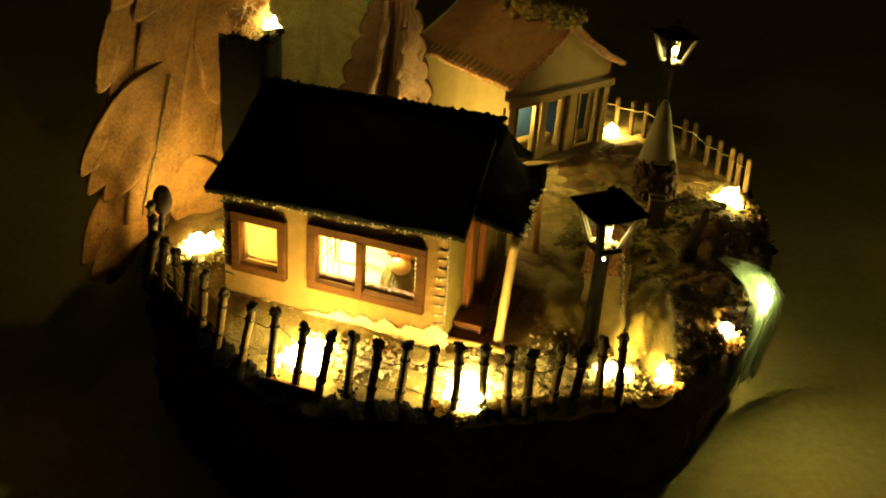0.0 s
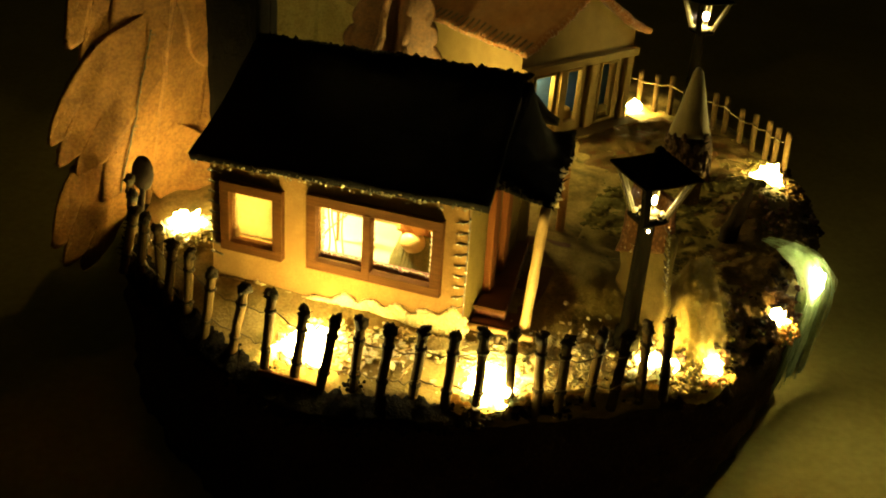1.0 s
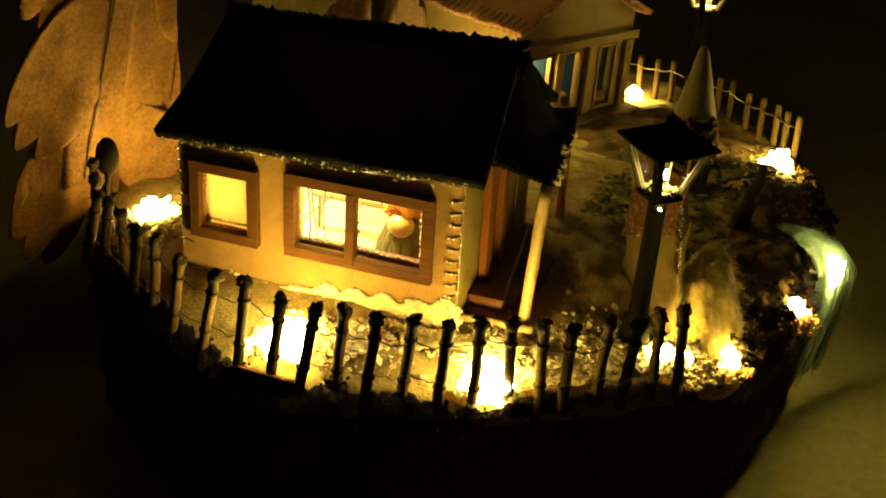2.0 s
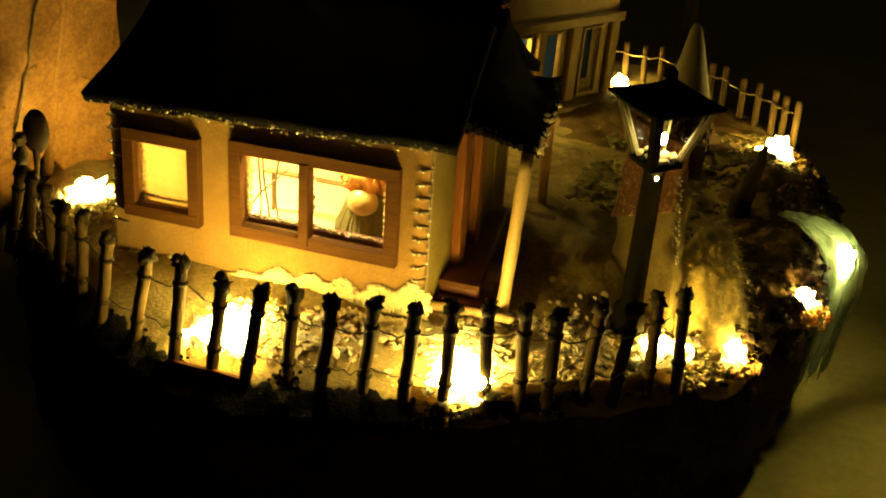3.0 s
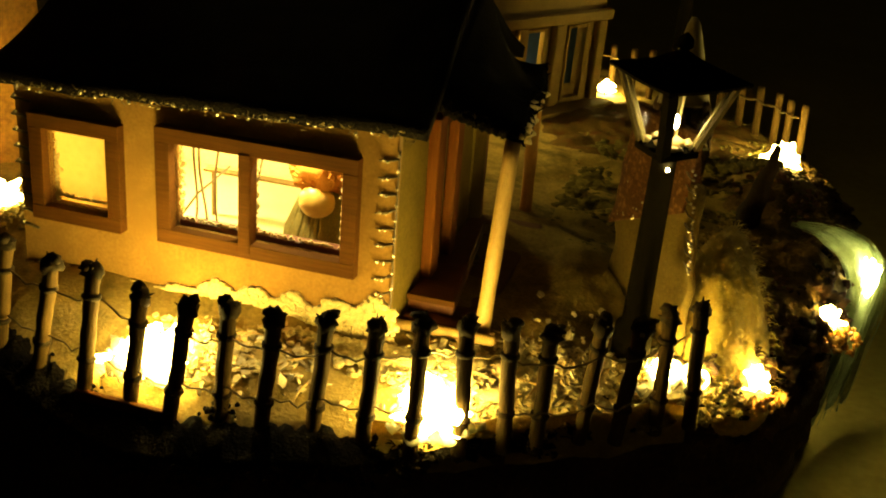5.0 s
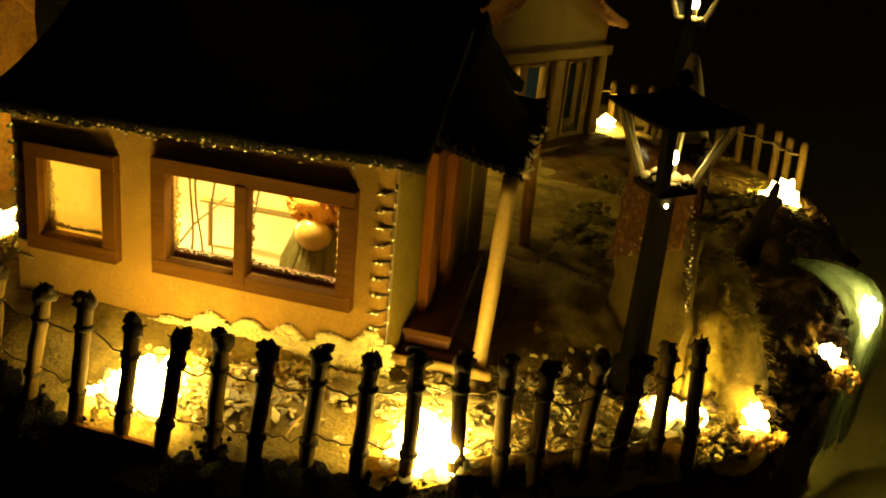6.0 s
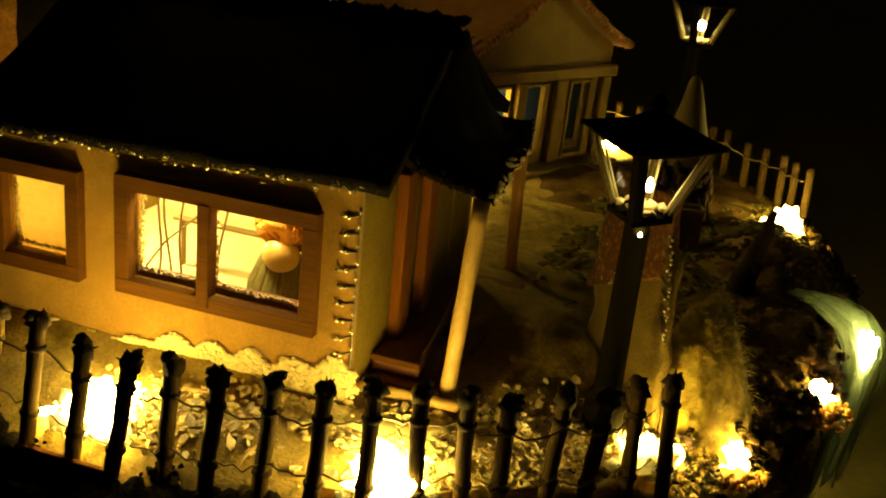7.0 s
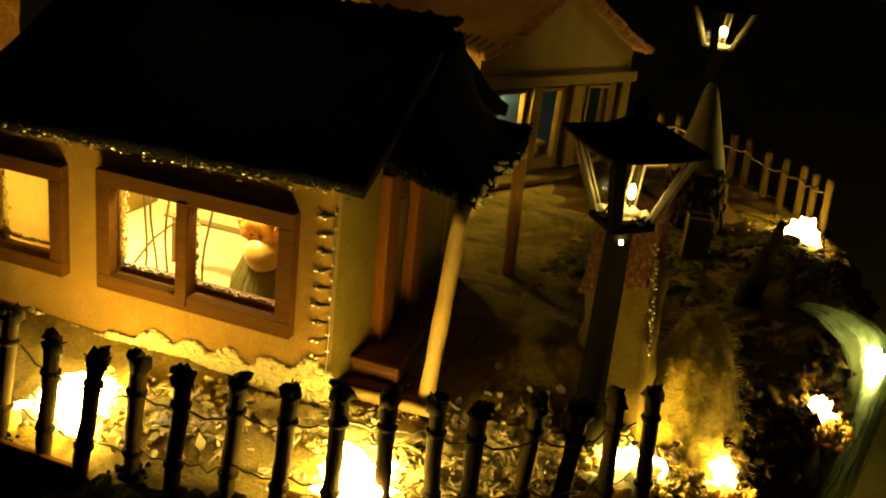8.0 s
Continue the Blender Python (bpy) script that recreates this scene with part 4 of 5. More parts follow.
# ---- felt trees ----
def fir_panel(width, height, lobes, seed, droop, material_thick=0.004, depth=0.46):
    """One upright felt panel of a fir, from its axis outward, with drooping lobes."""
    bm = bmesh.new()
    ph = seed * 1.7
    def surf(u, v):
        # u up the tree, v outward
        f = (u * lobes) % 1.0
        taper = (1 - u) ** 0.7 * (1 - 0.16 * (1 - u) ** 5)
        lobe = min(1, f / 0.22) ** 0.7 * (1 - max(0, (f - 0.22) / 0.78) ** 1.6)
        k = int(u * lobes)
        fingers = 1 - 0.20 * math.sin(math.pi * (f / 0.21 + 0.3 * math.sin(ph + k))) ** 2 * lobe * (f < 0.62) + 0.16 * math.sin(ph + 2.3 * k)
        r = max(0.002, width * taper * (1 - depth * (1 - lobe)) * fingers) * v
        z = height * u - droop * r * (1 + 0.3 * (1 - u) ** 6) + 0.004
        bend = 0.012 * noise.noise(Vector((u * 3, v * 1.5, seed))) * v + 0.0014 * noise.noise(Vector((u * 14, v * 4, seed + 5)))
        return (r, bend, z)
    add_sheet(bm, surf, lobes * 56, 14, material_thick)
    rnd = random.Random(seed)
    for _ in range(360):
        p = Vector(surf(rnd.random(), 1.0))
        d = Vector((rnd.uniform(0, 1), rnd.uniform(-1, 1), rnd.uniform(-1, 0.6))).normalized() * rnd.uniform(0.001, 0.004)
        add_tube(bm, [p - d * 0.3, p + d], [0.0005, 0.0001], 3, False)
    return bm


def felt_fir(m, width, height, lobes, angles, material, droop, label, thick=0.004):
    t = thing("felt_fir", m, label, "toy tree")
    bm = bmesh.new()
    add_tube(bm, [(0, 0, -0.002), (0, 0, height * 0.5), (0, 0, height * 0.98)], [0.0030, 0.0026, 0.001], 8)
    part("trunk", bm, material, t, smooth=True)
    for k, a in enumerate(angles):
        ob = part("felt_panel", fir_panel(width * (1 + 0.12 * math.sin(k * 2.4)), height, lobes, k + lobes, droop, thick), material, t, smooth=True)
        ob.matrix_basis = pose(0, 0, 0, 0, 0, a)
    return t


def lobed_panel(reaches, seed, thick=0.0036):
    """A felt panel of the large fir: a plain body with hanging three-fingered lobes."""
    bm = bmesh.new()
    step = 0.072
    top = step * len(reaches) + 0.05
    def sway(x, z):
        return 0.016 * noise.noise(Vector((x * 14, z * 9, seed))) * min(1, x / 0.03) + 0.0016 * noise.noise(Vector((x * 70, z * 50, seed + 5)))
    def body(u, v):
        z = 0.020 + (top - 0.020) * u
        k = min(len(reaches) - 1.001, max(0, (z - 0.02) / step))
        w = reaches[int(k)] + (reaches[int(k) + 1] - reaches[int(k)]) * (k % 1)
        w *= 0.44 * min(1, (1 - u) * 6)
        return (w * v, sway(w * v, z), z - 0.25 * w * v)
    add_sheet(bm, body, 90, 12, thick)
    edge = []
    for n, reach in enumerate(reaches):
        tilt, turn = radians(42 + 5 * math.sin(n * 2.1 + seed)), 0.0018 * (1 if n % 2 else -1)
        root = step * n - 0.020 + reach * 0.90
        def petal(u, w, reach=reach, tilt=tilt, turn=turn, root=root, n=n):
            c = w - 0.5
            tip = 1 - 0.20 * (1 - abs(math.cos(3 * math.pi * c)) ** 0.7) - 0.45 * c * c
            s = 1.32 * reach * u * tip
            wide = 0.050 * (0.62 + 0.5 * math.sin(math.pi * (0.15 + 0.62 * u))) * (1 + 0.10 * math.sin(n * 1.9 + seed))
            bow = tilt + 0.30 * u * u
            x = s * math.cos(bow) + c * wide * math.sin(tilt)
            z = root - s * math.sin(bow) + c * wide * math.cos(tilt)
            x = max(0.001, x)
            return (x, sway(x, z) + turn * min(1, u * 2), z)
        add_sheet(bm, petal, 36, 40, thick)
        edge.append(petal)
    rnd = random.Random(seed)
    for _ in range(700):
        p = Vector(rnd.choice(edge)(1.0 if rnd.random() < 0.6 else rnd.random(), rnd.random() if rnd.random() < 0.6 else rnd.choice((0.0, 1.0))))
        d = Vector((rnd.uniform(-0.4, 1), rnd.uniform(-1, 1), rnd.uniform(-1, 0.6))).normalized() * rnd.uniform(0.0008, 0.0026)
        add_tube(bm, [p - d * 0.3, p + d], [0.0004, 0.0001], 3, False)
    return bm


def large_fir():
    t = thing("felt_fir", pose(-0.246, 0.098, GROUND - 0.002, 4, 12, 0), "large fir made of stitched tan felt panels with fingered lobes", "toy tree")
    bm = bmesh.new()
    add_tube(bm, [(0, 0, -0.002), (0, 0, 0.2), (0, 0, 0.40)], [0.0030, 0.0026, 0.001], 8)
    part("trunk", bm, M_TREE, t, smooth=True)
    for k, (turn, reaches) in enumerate(((236, (0.082, 0.082, 0.086, 0.085, 0.066, 0.045)), (52, (0.070, 0.078, 0.080, 0.078, 0.062, 0.042)), (125, (0.060, 0.066, 0.070, 0.066, 0.055, 0.040)))):
        ob = part("felt_panel", lobed_panel(reaches, k + 3), M_TREE, t, smooth=True)
        ob.matrix_basis = pose(0, 0, 0, 0, 0, turn)
    # a dark thread sewn down the front panel
    rnd = random.Random(14)
    bm = bmesh.new()
    sewn = []
    for k in range(40):
        z = 0.016 + 0.112 * k / 39
        sewn.append((0.0235 - 0.10 * max(0, z - 0.03) + 0.0008 * noise.noise(Vector((z * 90, 0, 1))), 0.0045 + 0.016 * noise.noise(Vector((0.019 * 14, z * 9, 3))) * 0.6, z))
    add_tube(bm, sewn, [0.00045 + 0.0003 * (k % 2) for k in range(40)], 5)
    for k in range(26):
        p = Vector(sewn[rnd.randrange(40)])
        add_tube(bm, [p, p + Vector((rnd.uniform(-0.004, 0.004), 0.0012, rnd.uniform(-0.003, 0.002)))], [0.0003, 0.0002], 4, False)
    ob = part("seam", bm, M_THREAD, t, "dark thread sewn down the felt", True)
    ob.matrix_basis = pose(0, 0, 0, 0, 0, 236)
    bm = bmesh.new()
    bmesh.ops.create_icosphere(bm, subdivisions=2, radius=0.0009)
    bead = mesh_of("bead", bm, M_BEAD)
    for k in range(9):
        r = rnd.uniform(0.006, 0.046)
        a = radians(236)
        shared("bead", bead, t, pose(r * math.cos(a) - 0.0045 * math.sin(a) * -1, r * math.sin(a) - 0.0045, rnd.uniform(0.02, 0.10)))


large_fir()
felt_fir(pose(-0.230, 0.345, GROUND, 0, 2, 20), 0.080, 0.28, 6, [-25, 60, 150, 190], M_TREE_C, 0.5, "tall fir of olive felt panels behind the house")
felt_fir(pose(-0.215, 0.455, GROUND, 0, -4, 60), 0.070, 0.22, 5, [0, 60, 120, 180, 240, 300], M_GREEN, 0.6, "green felt fir at the back of the island")


def scalloped_fir(m, label):
    t = thing("felt_fir", m, label, "toy tree")
    bm = bmesh.new()
    add_tube(bm, [(0, 0, -0.003), (0, 0, 0.15)], [0.005, 0.002], 8)
    part("trunk", bm, M_BARK, t, smooth=True)
    for k, (turn, size) in enumerate(((22, 1.0), (75, 0.85), (121, 0.9), (204, 1.0), (262, 0.8), (318, 0.85))):
        def panel(u, v, k=k, size=size):
            edge = 0.80 + 0.20 * abs(math.sin(math.pi * (u * 8.5 + 0.13 * k))) ** 0.55
            r = 0.003 + 0.050 * size * (1 - u) ** 0.62 * edge * v
            sway = (0.010 * noise.noise(Vector((u * 2.2, v * 1.4, k * 3.1))) + 0.003 * noise.noise(Vector((u * 9, v * 5, k)))) * v
            return (r, sway, 0.162 * u + 0.003 * math.sin(v * 3) - 0.010 * v * (1 - u))
        bm = bmesh.new()
        add_sheet(bm, panel, 130, 10, 0.0050)
        ob = part("felt_panel", bm, M_TREE_B, t, smooth=True)
        ob.matrix_basis = pose(0, 0, 0, 0, 0, turn)
    return t


scalloped_fir(pose(-0.147, 0.288, GROUND, 0, 3, 0), "brown felt fir of scalloped panels beside the cream house")


# ---- fences ----
def knot_mesh(seed):
    bm = bmesh.new()
    add_lump(bm, (0, 0, 0), (0.0034, 0.0034, 0.0036), 0.55, 1.8, 2, seed)
    add_lump(bm, (0.0016, -0.001, 0.0024), (0.0026, 0.0022, 0.0018), 0.6, 2, 2, seed + 3)
    rnd = random.Random(seed)
    for _ in range(2):
        d = Vector((rnd.uniform(-1, 1), rnd.uniform(-1, 1), rnd.uniform(0, 1))).normalized()
        add_tube(bm, [d * 0.002, d * 0.0042 + Vector((0, 0, 0.0006))], [0.0006, 0.0002], 4, False)
    return mesh_of("knot", bm, M_KNOT)


def ring_mesh():
    bm = bmesh.new()
    add_tube(bm, [(0, 0, -0.0011), (0, 0, -0.0005), (0, 0, 0.0005), (0, 0, 0.0011)], [0.0027, 0.0033, 0.0033, 0.0027], 10)
    return mesh_of("node_ring", bm, M_KNOT)


def fence_post_mesh(height, seed, r=0.0026):
    bm = bmesh.new()
    n = 10
    pts = [(0.00012 * math.sin(k + seed), 0.00012 * math.cos(k * 1.3 + seed), height * k / n) for k in range(n + 1)]
    add_tube(bm, pts, [r * (1 + 0.06 * math.sin(k * 2.7 + seed)) for k in range(n + 1)], 9)
    return mesh_of("post", bm, M_POST)


KNOTS = [knot_mesh(k) for k in range(4)]
RING = ring_mesh()


def fence(places, top_z, height, label, caps, seed, r):
    """Posts from (x, y) at the top to (x, y) at the foot, tied with wire."""
    base = Vector((places[0][0], places[0][1], GROUND))
    f = thing("fence", Matrix.Translation(base), label, "fence")
    posts = [fence_post_mesh(height, k, r) for k in range(4)]
    rnd = random.Random(seed)
    heads = []
    for k, (x, y, fx, fy) in enumerate(places):
        foot = Vector((fx, fy, top_z - height + rnd.uniform(-0.001, 0.001))) - base
        lean = (Vector((x, y, top_z)) - base - foot).to_track_quat("Z", "Y")
        m = Matrix.LocRotScale(foot, lean, None)
        p = shared("post", posts[k % 4], f, m)
        if caps:
            shared("knot", KNOTS[rnd.randrange(4)], p, pose(0, 0, height - 0.0016, rnd.uniform(-20, 20), rnd.uniform(-20, 20), rnd.uniform(0, 360)))
        for z in ((height - 0.0105, height * 0.30) if caps else ()):
            shared("node_ring", RING, p, pose(0, 0, z + rnd.uniform(-0.001, 0.001)))
        heads.append((m, lean))
    for h0, sag, thick in ((height - 0.011, 0.0025, 0.0004), (height * 0.38, 0.003, 0.00035)) if caps else ((height - 0.008, 0.0015, 0.0006),):
        pts = []
        for (m0, _), (m1, _) in zip(heads, heads[1:]):
            a, b = m0 @ Vector((0, -r - 0.0004, h0)), m1 @ Vector((0, -r - 0.0004, h0))
            for k in range(6):
                q = a.lerp(b, k / 6)
                q.z -= sag * math.sin(k / 6 * math.pi) * rnd.uniform(0.3, 1.2)
                pts.append(q)
        bm = bmesh.new()
        add_tube(bm, pts, thick, 5)
        part("wire", bm, M_WIRE, f, "thin drooping wire", True)


FRONT = [(-0.2310, 0.0550, -0.2380, 0.0660), (-0.2180, 0.0360, -0.2280, 0.0520), (-0.2050, 0.0190, -0.2180, 0.0210), (-0.1940, 0.0100, -0.2020, 0.0120), (-0.1810, -0.0000, -0.1810, 0.0020), (-0.1640, -0.0130, -0.1710, -0.0110),
         (-0.1510, -0.0190, -0.1550, -0.0170), (-0.1305, -0.0325, -0.1380, -0.0305), (-0.1085, -0.0400, -0.1180, -0.0380), (-0.0930, -0.0410, -0.0945, -0.0480), (-0.0715, -0.0495, -0.0780, -0.0475), (-0.0545, -0.0515, -0.0625, -0.0500),
         (-0.0420, -0.0495, -0.0455, -0.0475), (-0.0260, -0.0505, -0.0310, -0.0485), (-0.0110, -0.0450, -0.0150, -0.0430), (0.0045, -0.0425, 0.0020, -0.0420), (0.0175, -0.0355, 0.0180, -0.0395), (0.0300, -0.0280, 0.0330, -0.0345),
         (0.0440, -0.0240, 0.0460, -0.0240), (0.0565, -0.0225, 0.0565, -0.0205), (0.0720, -0.0120, 0.0700, -0.0100), (0.0845, -0.0085, 0.0820, -0.0065), (0.0930, 0.0055, 0.0950, 0.0075), (0.1030, 0.0160, 0.1070, 0.0140)]
fence(FRONT, 0.0215, 0.0475, "fence of bamboo sticks with dark knotted tops and thin wire", True, 4, 0.0026)
REAR = [(0.018, 0.458), (0.035, 0.452), (0.050, 0.449), (0.063, 0.446), (0.084, 0.436), (0.102, 0.420), (0.112, 0.413), (0.125, 0.392), (0.136, 0.382), (0.147, 0.370), (0.154, 0.362), (0.162, 0.352)]
fence([(x, y, x + 0.002, y + 0.002) for x, y in REAR], 0.0175, 0.036, "pale stick fence tied with wire at the back of the island", False, 9, 0.0024)


# ---- lanterns ----
def lantern(m, label, glow=1.0, drop=True):
    t = thing("street_lantern", m, label, "toy lantern", "lanterns on the island")
    bm = bmesh.new()
    add_tube(bm, [(0, 0, -0.008), (0, 0, 0.004), (0, 0, 0.006), (0, 0, 0.030), (0, 0, 0.072), (0, 0, 0.0722)], [0.0075, 0.0070, 0.0050, 0.0046, 0.0042, 0.0060], 16)
    part("pole", bm, M_LANTERN, t, smooth=True)
    bm = bmesh.new()
    add_box(bm, (-0.0078, -0.0078, 0.0724), (0.0078, 0.0078, 0.0750), 0.0006)
    part("base_plate", bm, M_LANTERN, t)
    lo, hi, zt = 0.0066, 0.0136, 0.0995
    for sx, sy in ((-1, -1), (1, -1), (1, 1), (-1, 1)):
        bm = bmesh.new()
        front = (sx, sy) == (-1, -1)
        add_tube(bm, [(sx * lo, sy * lo, 0.0752), (sx * hi, sy * hi, zt)], 0.0025 if front else 0.0013, 4)
        # Black gives the front strut its unlit face; the lit struts are paler.
        part("strut", bm, M_LANTERN if front else M_STRUT_LIT, t)
        for ox, oy in ((-sx, 0), (0, -sy)):
            # Pale strips stand for the bright lit line along each strut.
            bm = bmesh.new()
            add_tube(bm, [(sx * lo + ox * 0.0024, sy * lo + oy * 0.0024, 0.0754), (sx * hi + ox * 0.0026, sy * hi + oy * 0.0026, zt - 0.0004)], 0.00045, 5)
            part("glass_edge", bm, M_EDGE, t, "pale glass edge", True)
    for sx, sy in ((0, -1), (1, 0), (0, 1), (-1, 0)):
        bm = bmesh.new()
        px, py = -sy, sx
        c = [(sx * lo + px * (lo - 0.0012), sy * lo + py * (lo - 0.0012), 0.0756), (sx * lo - px * (lo - 0.0012), sy * lo - py * (lo - 0.0012), 0.0756),
             (sx * hi - px * (hi - 0.0012), sy * hi - py * (hi - 0.0012), zt - 0.0006), (sx * hi + px * (hi - 0.0012), sy * hi + py * (hi - 0.0012), zt - 0.0006)]
        v0 = [bm.verts.new(Vector(q) * 1.0) for q in c]
        v1 = [bm.verts.new(Vector(q) - Vector((sx, sy, 0)) * 0.0005) for q in c]
        bm.faces.new(v0)
        bm.faces.new(v1[::-1])
        for k in range(4):
            bm.faces.new((v0[k], v1[k], v1[(k + 1) % 4], v0[(k + 1) % 4]))
        pane = part("pane", bm, M_GLASS, t)
        pane.visible_shadow = False
    def roof(u, v):
        a = u * 2 * math.pi
        q = max(abs(math.cos(a)), abs(math.sin(a)))
        r = 0.0158 * (1 - v) / q * (1 - 0.25 * math.sin(v * math.pi)) + 0.0012
        return (r * math.cos(a), r * math.sin(a), 0.1003 + 0.0055 * v + 0.002 * v * v - 0.0012 * (1 - v) * (math.sqrt(2) - 1 / q))
    bm = bmesh.new()
    add_sheet(bm, roof, 48, 10, 0.0012)
    rf = part("roof", bm, M_LANTERN, t)
    bm = bmesh.new()
    add_tube(bm, [(0, 0, 0.1070), (0, 0, 0.1085), (0, 0, 0.1095), (0, 0, 0.1120), (0, 0, 0.1140)], [0.0014, 0.0014, 0.0028, 0.0026, 0.0006], 10)
    part("finial", bm, M_LANTERN, rf, smooth=True)
    bm = bmesh.new()
    add_tube(bm, [(0.002, 0, 0.0752), (0.002, 0, 0.0766), (0.002, 0, 0.078)], [0.0042, 0.0042, 0.002], 14)
    part("bulb_holder", bm, M_WALL_IN, t, "pale bulb holder", True)
    shared("bulb", BULB_LAMP, t, pose(0.002, 0, 0.0808 + 0.0016 * (glow - 1)) @ Matrix.Diagonal((glow, glow, 1.9 * glow ** 0.3, 1)))
    bm = bmesh.new()
    add_tube(bm, [(0.002, 0, 0.0778), (0.002, 0, 0.0812)], 0.0005, 6)
    part("bulb_stem", bm, M_WIRE, t)
    if drop:
        # Glowing speck for light leaking through a hole below the base plate.
        shared("bulb", LEAK_SPECK, t, pose(-0.0018, -0.0046, 0.0675))
    for k in range(14):
        bm = bmesh.new()
        a, d = k * 1.1, 0.0046 + 0.0012 * (k % 3)
        add_lump(bm, (d * math.cos(a), d * math.sin(a), 0.0762 + 0.0006 * (k % 2)), (0.0017, 0.0014, 0.0011), 0.9, 2.4, 1, k)
        part("flake", bm, M_FLUFF, t)
    return t


M_LED_LAMP = glowing("lantern_bulb", (1.0, 0.80, 0.36), 200.0)
BULB_LAMP = bulb_mesh("bulb", M_LED_LAMP, 0.0011)
# Not a lamp: the glint of leaked lantern light, made to emit.
LEAK_SPECK = bulb_mesh("bulb", M_LED_LAMP, 0.0006)
lantern(pose(0.0818, 0.0328, -0.0024, 4.8, 0.0, 0) @ pose(0, 0, 0, 0, 0, 40), "black street lantern with four glass sides and a lit bulb")
lantern(pose(0.080, 0.402, -0.002, 0, 0, 35), "black street lantern with four glass sides and a bright bulb", 2.1, False)


# ---- figures and small things ----
def gnome():
    bm = bmesh.new()
    add_tube(bm, [(0, 0, 0), (0, 0, 0.012), (0, 0, 0.026), (0, 0, 0.034)], [0.0165, 0.0175, 0.0145, 0.011], 18, mat=0)
    rnd = random.Random(2)
    for k in range(150):
        a, z = rnd.uniform(0, 6.28), rnd.uniform(0.003, 0.031)
        r = 0.0165 - 0.1 * max(0, z - 0.018)
        add_lump(bm, (r * math.cos(a), r * math.sin(a), z), (0.0024, 0.0024, 0.0036), 0.5, 2, 1, k, 0)
    add_tube(bm, [(0, 0, 0.031), (0, 0, 0.034), (0.0005, 0, 0.050), (0.001, 0, 0.066), (0.001, 0, 0.078), (0.001, 0, 0.0815)], [0.0158, 0.0150, 0.0108, 0.0067, 0.0037, 0.0016], 20, mat=1)
    return bm


solo("gnome_figure", gnome(), [M_BARK, M_HAT], pose(0.0905, 0.3060, GROUND + 0.0010, -8, -4, 0), "plain gnome figure with tall grey felt hat and brown shaggy body", "figurine")


def small_box():
    """An open dark box with a shiny rim."""
    t = thing("small_box", pose(0.0975, 0.2520, mound(0.0975, 0.2520), 0, 0, 12), "small open dark box with a shiny brass rim", "box")
    w, d, h = 0.0065, 0.0050, 0.0235
    for x0, x1, y0, y1 in ((-w, w, -d, -d + 0.0008), (-w, w, d - 0.0008, d), (-w, -w + 0.0008, -d + 0.0009, d - 0.0009), (w - 0.0008, w, -d + 0.0009, d - 0.0009)):
        bm = bmesh.new()
        add_box(bm, (x0, y0, 0.0), (x1, y1, h), 0.0002)
        part("side_panel", bm, M_BANK, t)
    for a, b in (((-w, -d), (w, -d)), ((w, -d), (w, d)), ((w, d), (-w, d)), ((-w, d), (-w, -d))):
        bm = bmesh.new()
        add_tube(bm, [(*a, h + 0.0006), (*b, h + 0.0006)], 0.0007, 6)
        part("rim", bm, M_BEAD, t, "shiny brass rim")


small_box()

bm = bmesh.new()
add_tube(bm, [(0.0006 * math.sin(k * 2), 0.0006 * math.cos(k * 3), 0.046 * k / 9) for k in range(10)], [0.0064 * (1 - 0.70 * (k / 9) ** 1.4) for k in range(10)], 12)
for v in bm.verts:
    v.co += Vector((1, 1, 0)) * 0.0012 * noise.noise(v.co * 160)
solo("pointed_stone", bm, M_STONE, pose(0.127, 0.200, -0.016, -6, 12, 0), "dark pointed standing stone on the mossy edge", "stone")


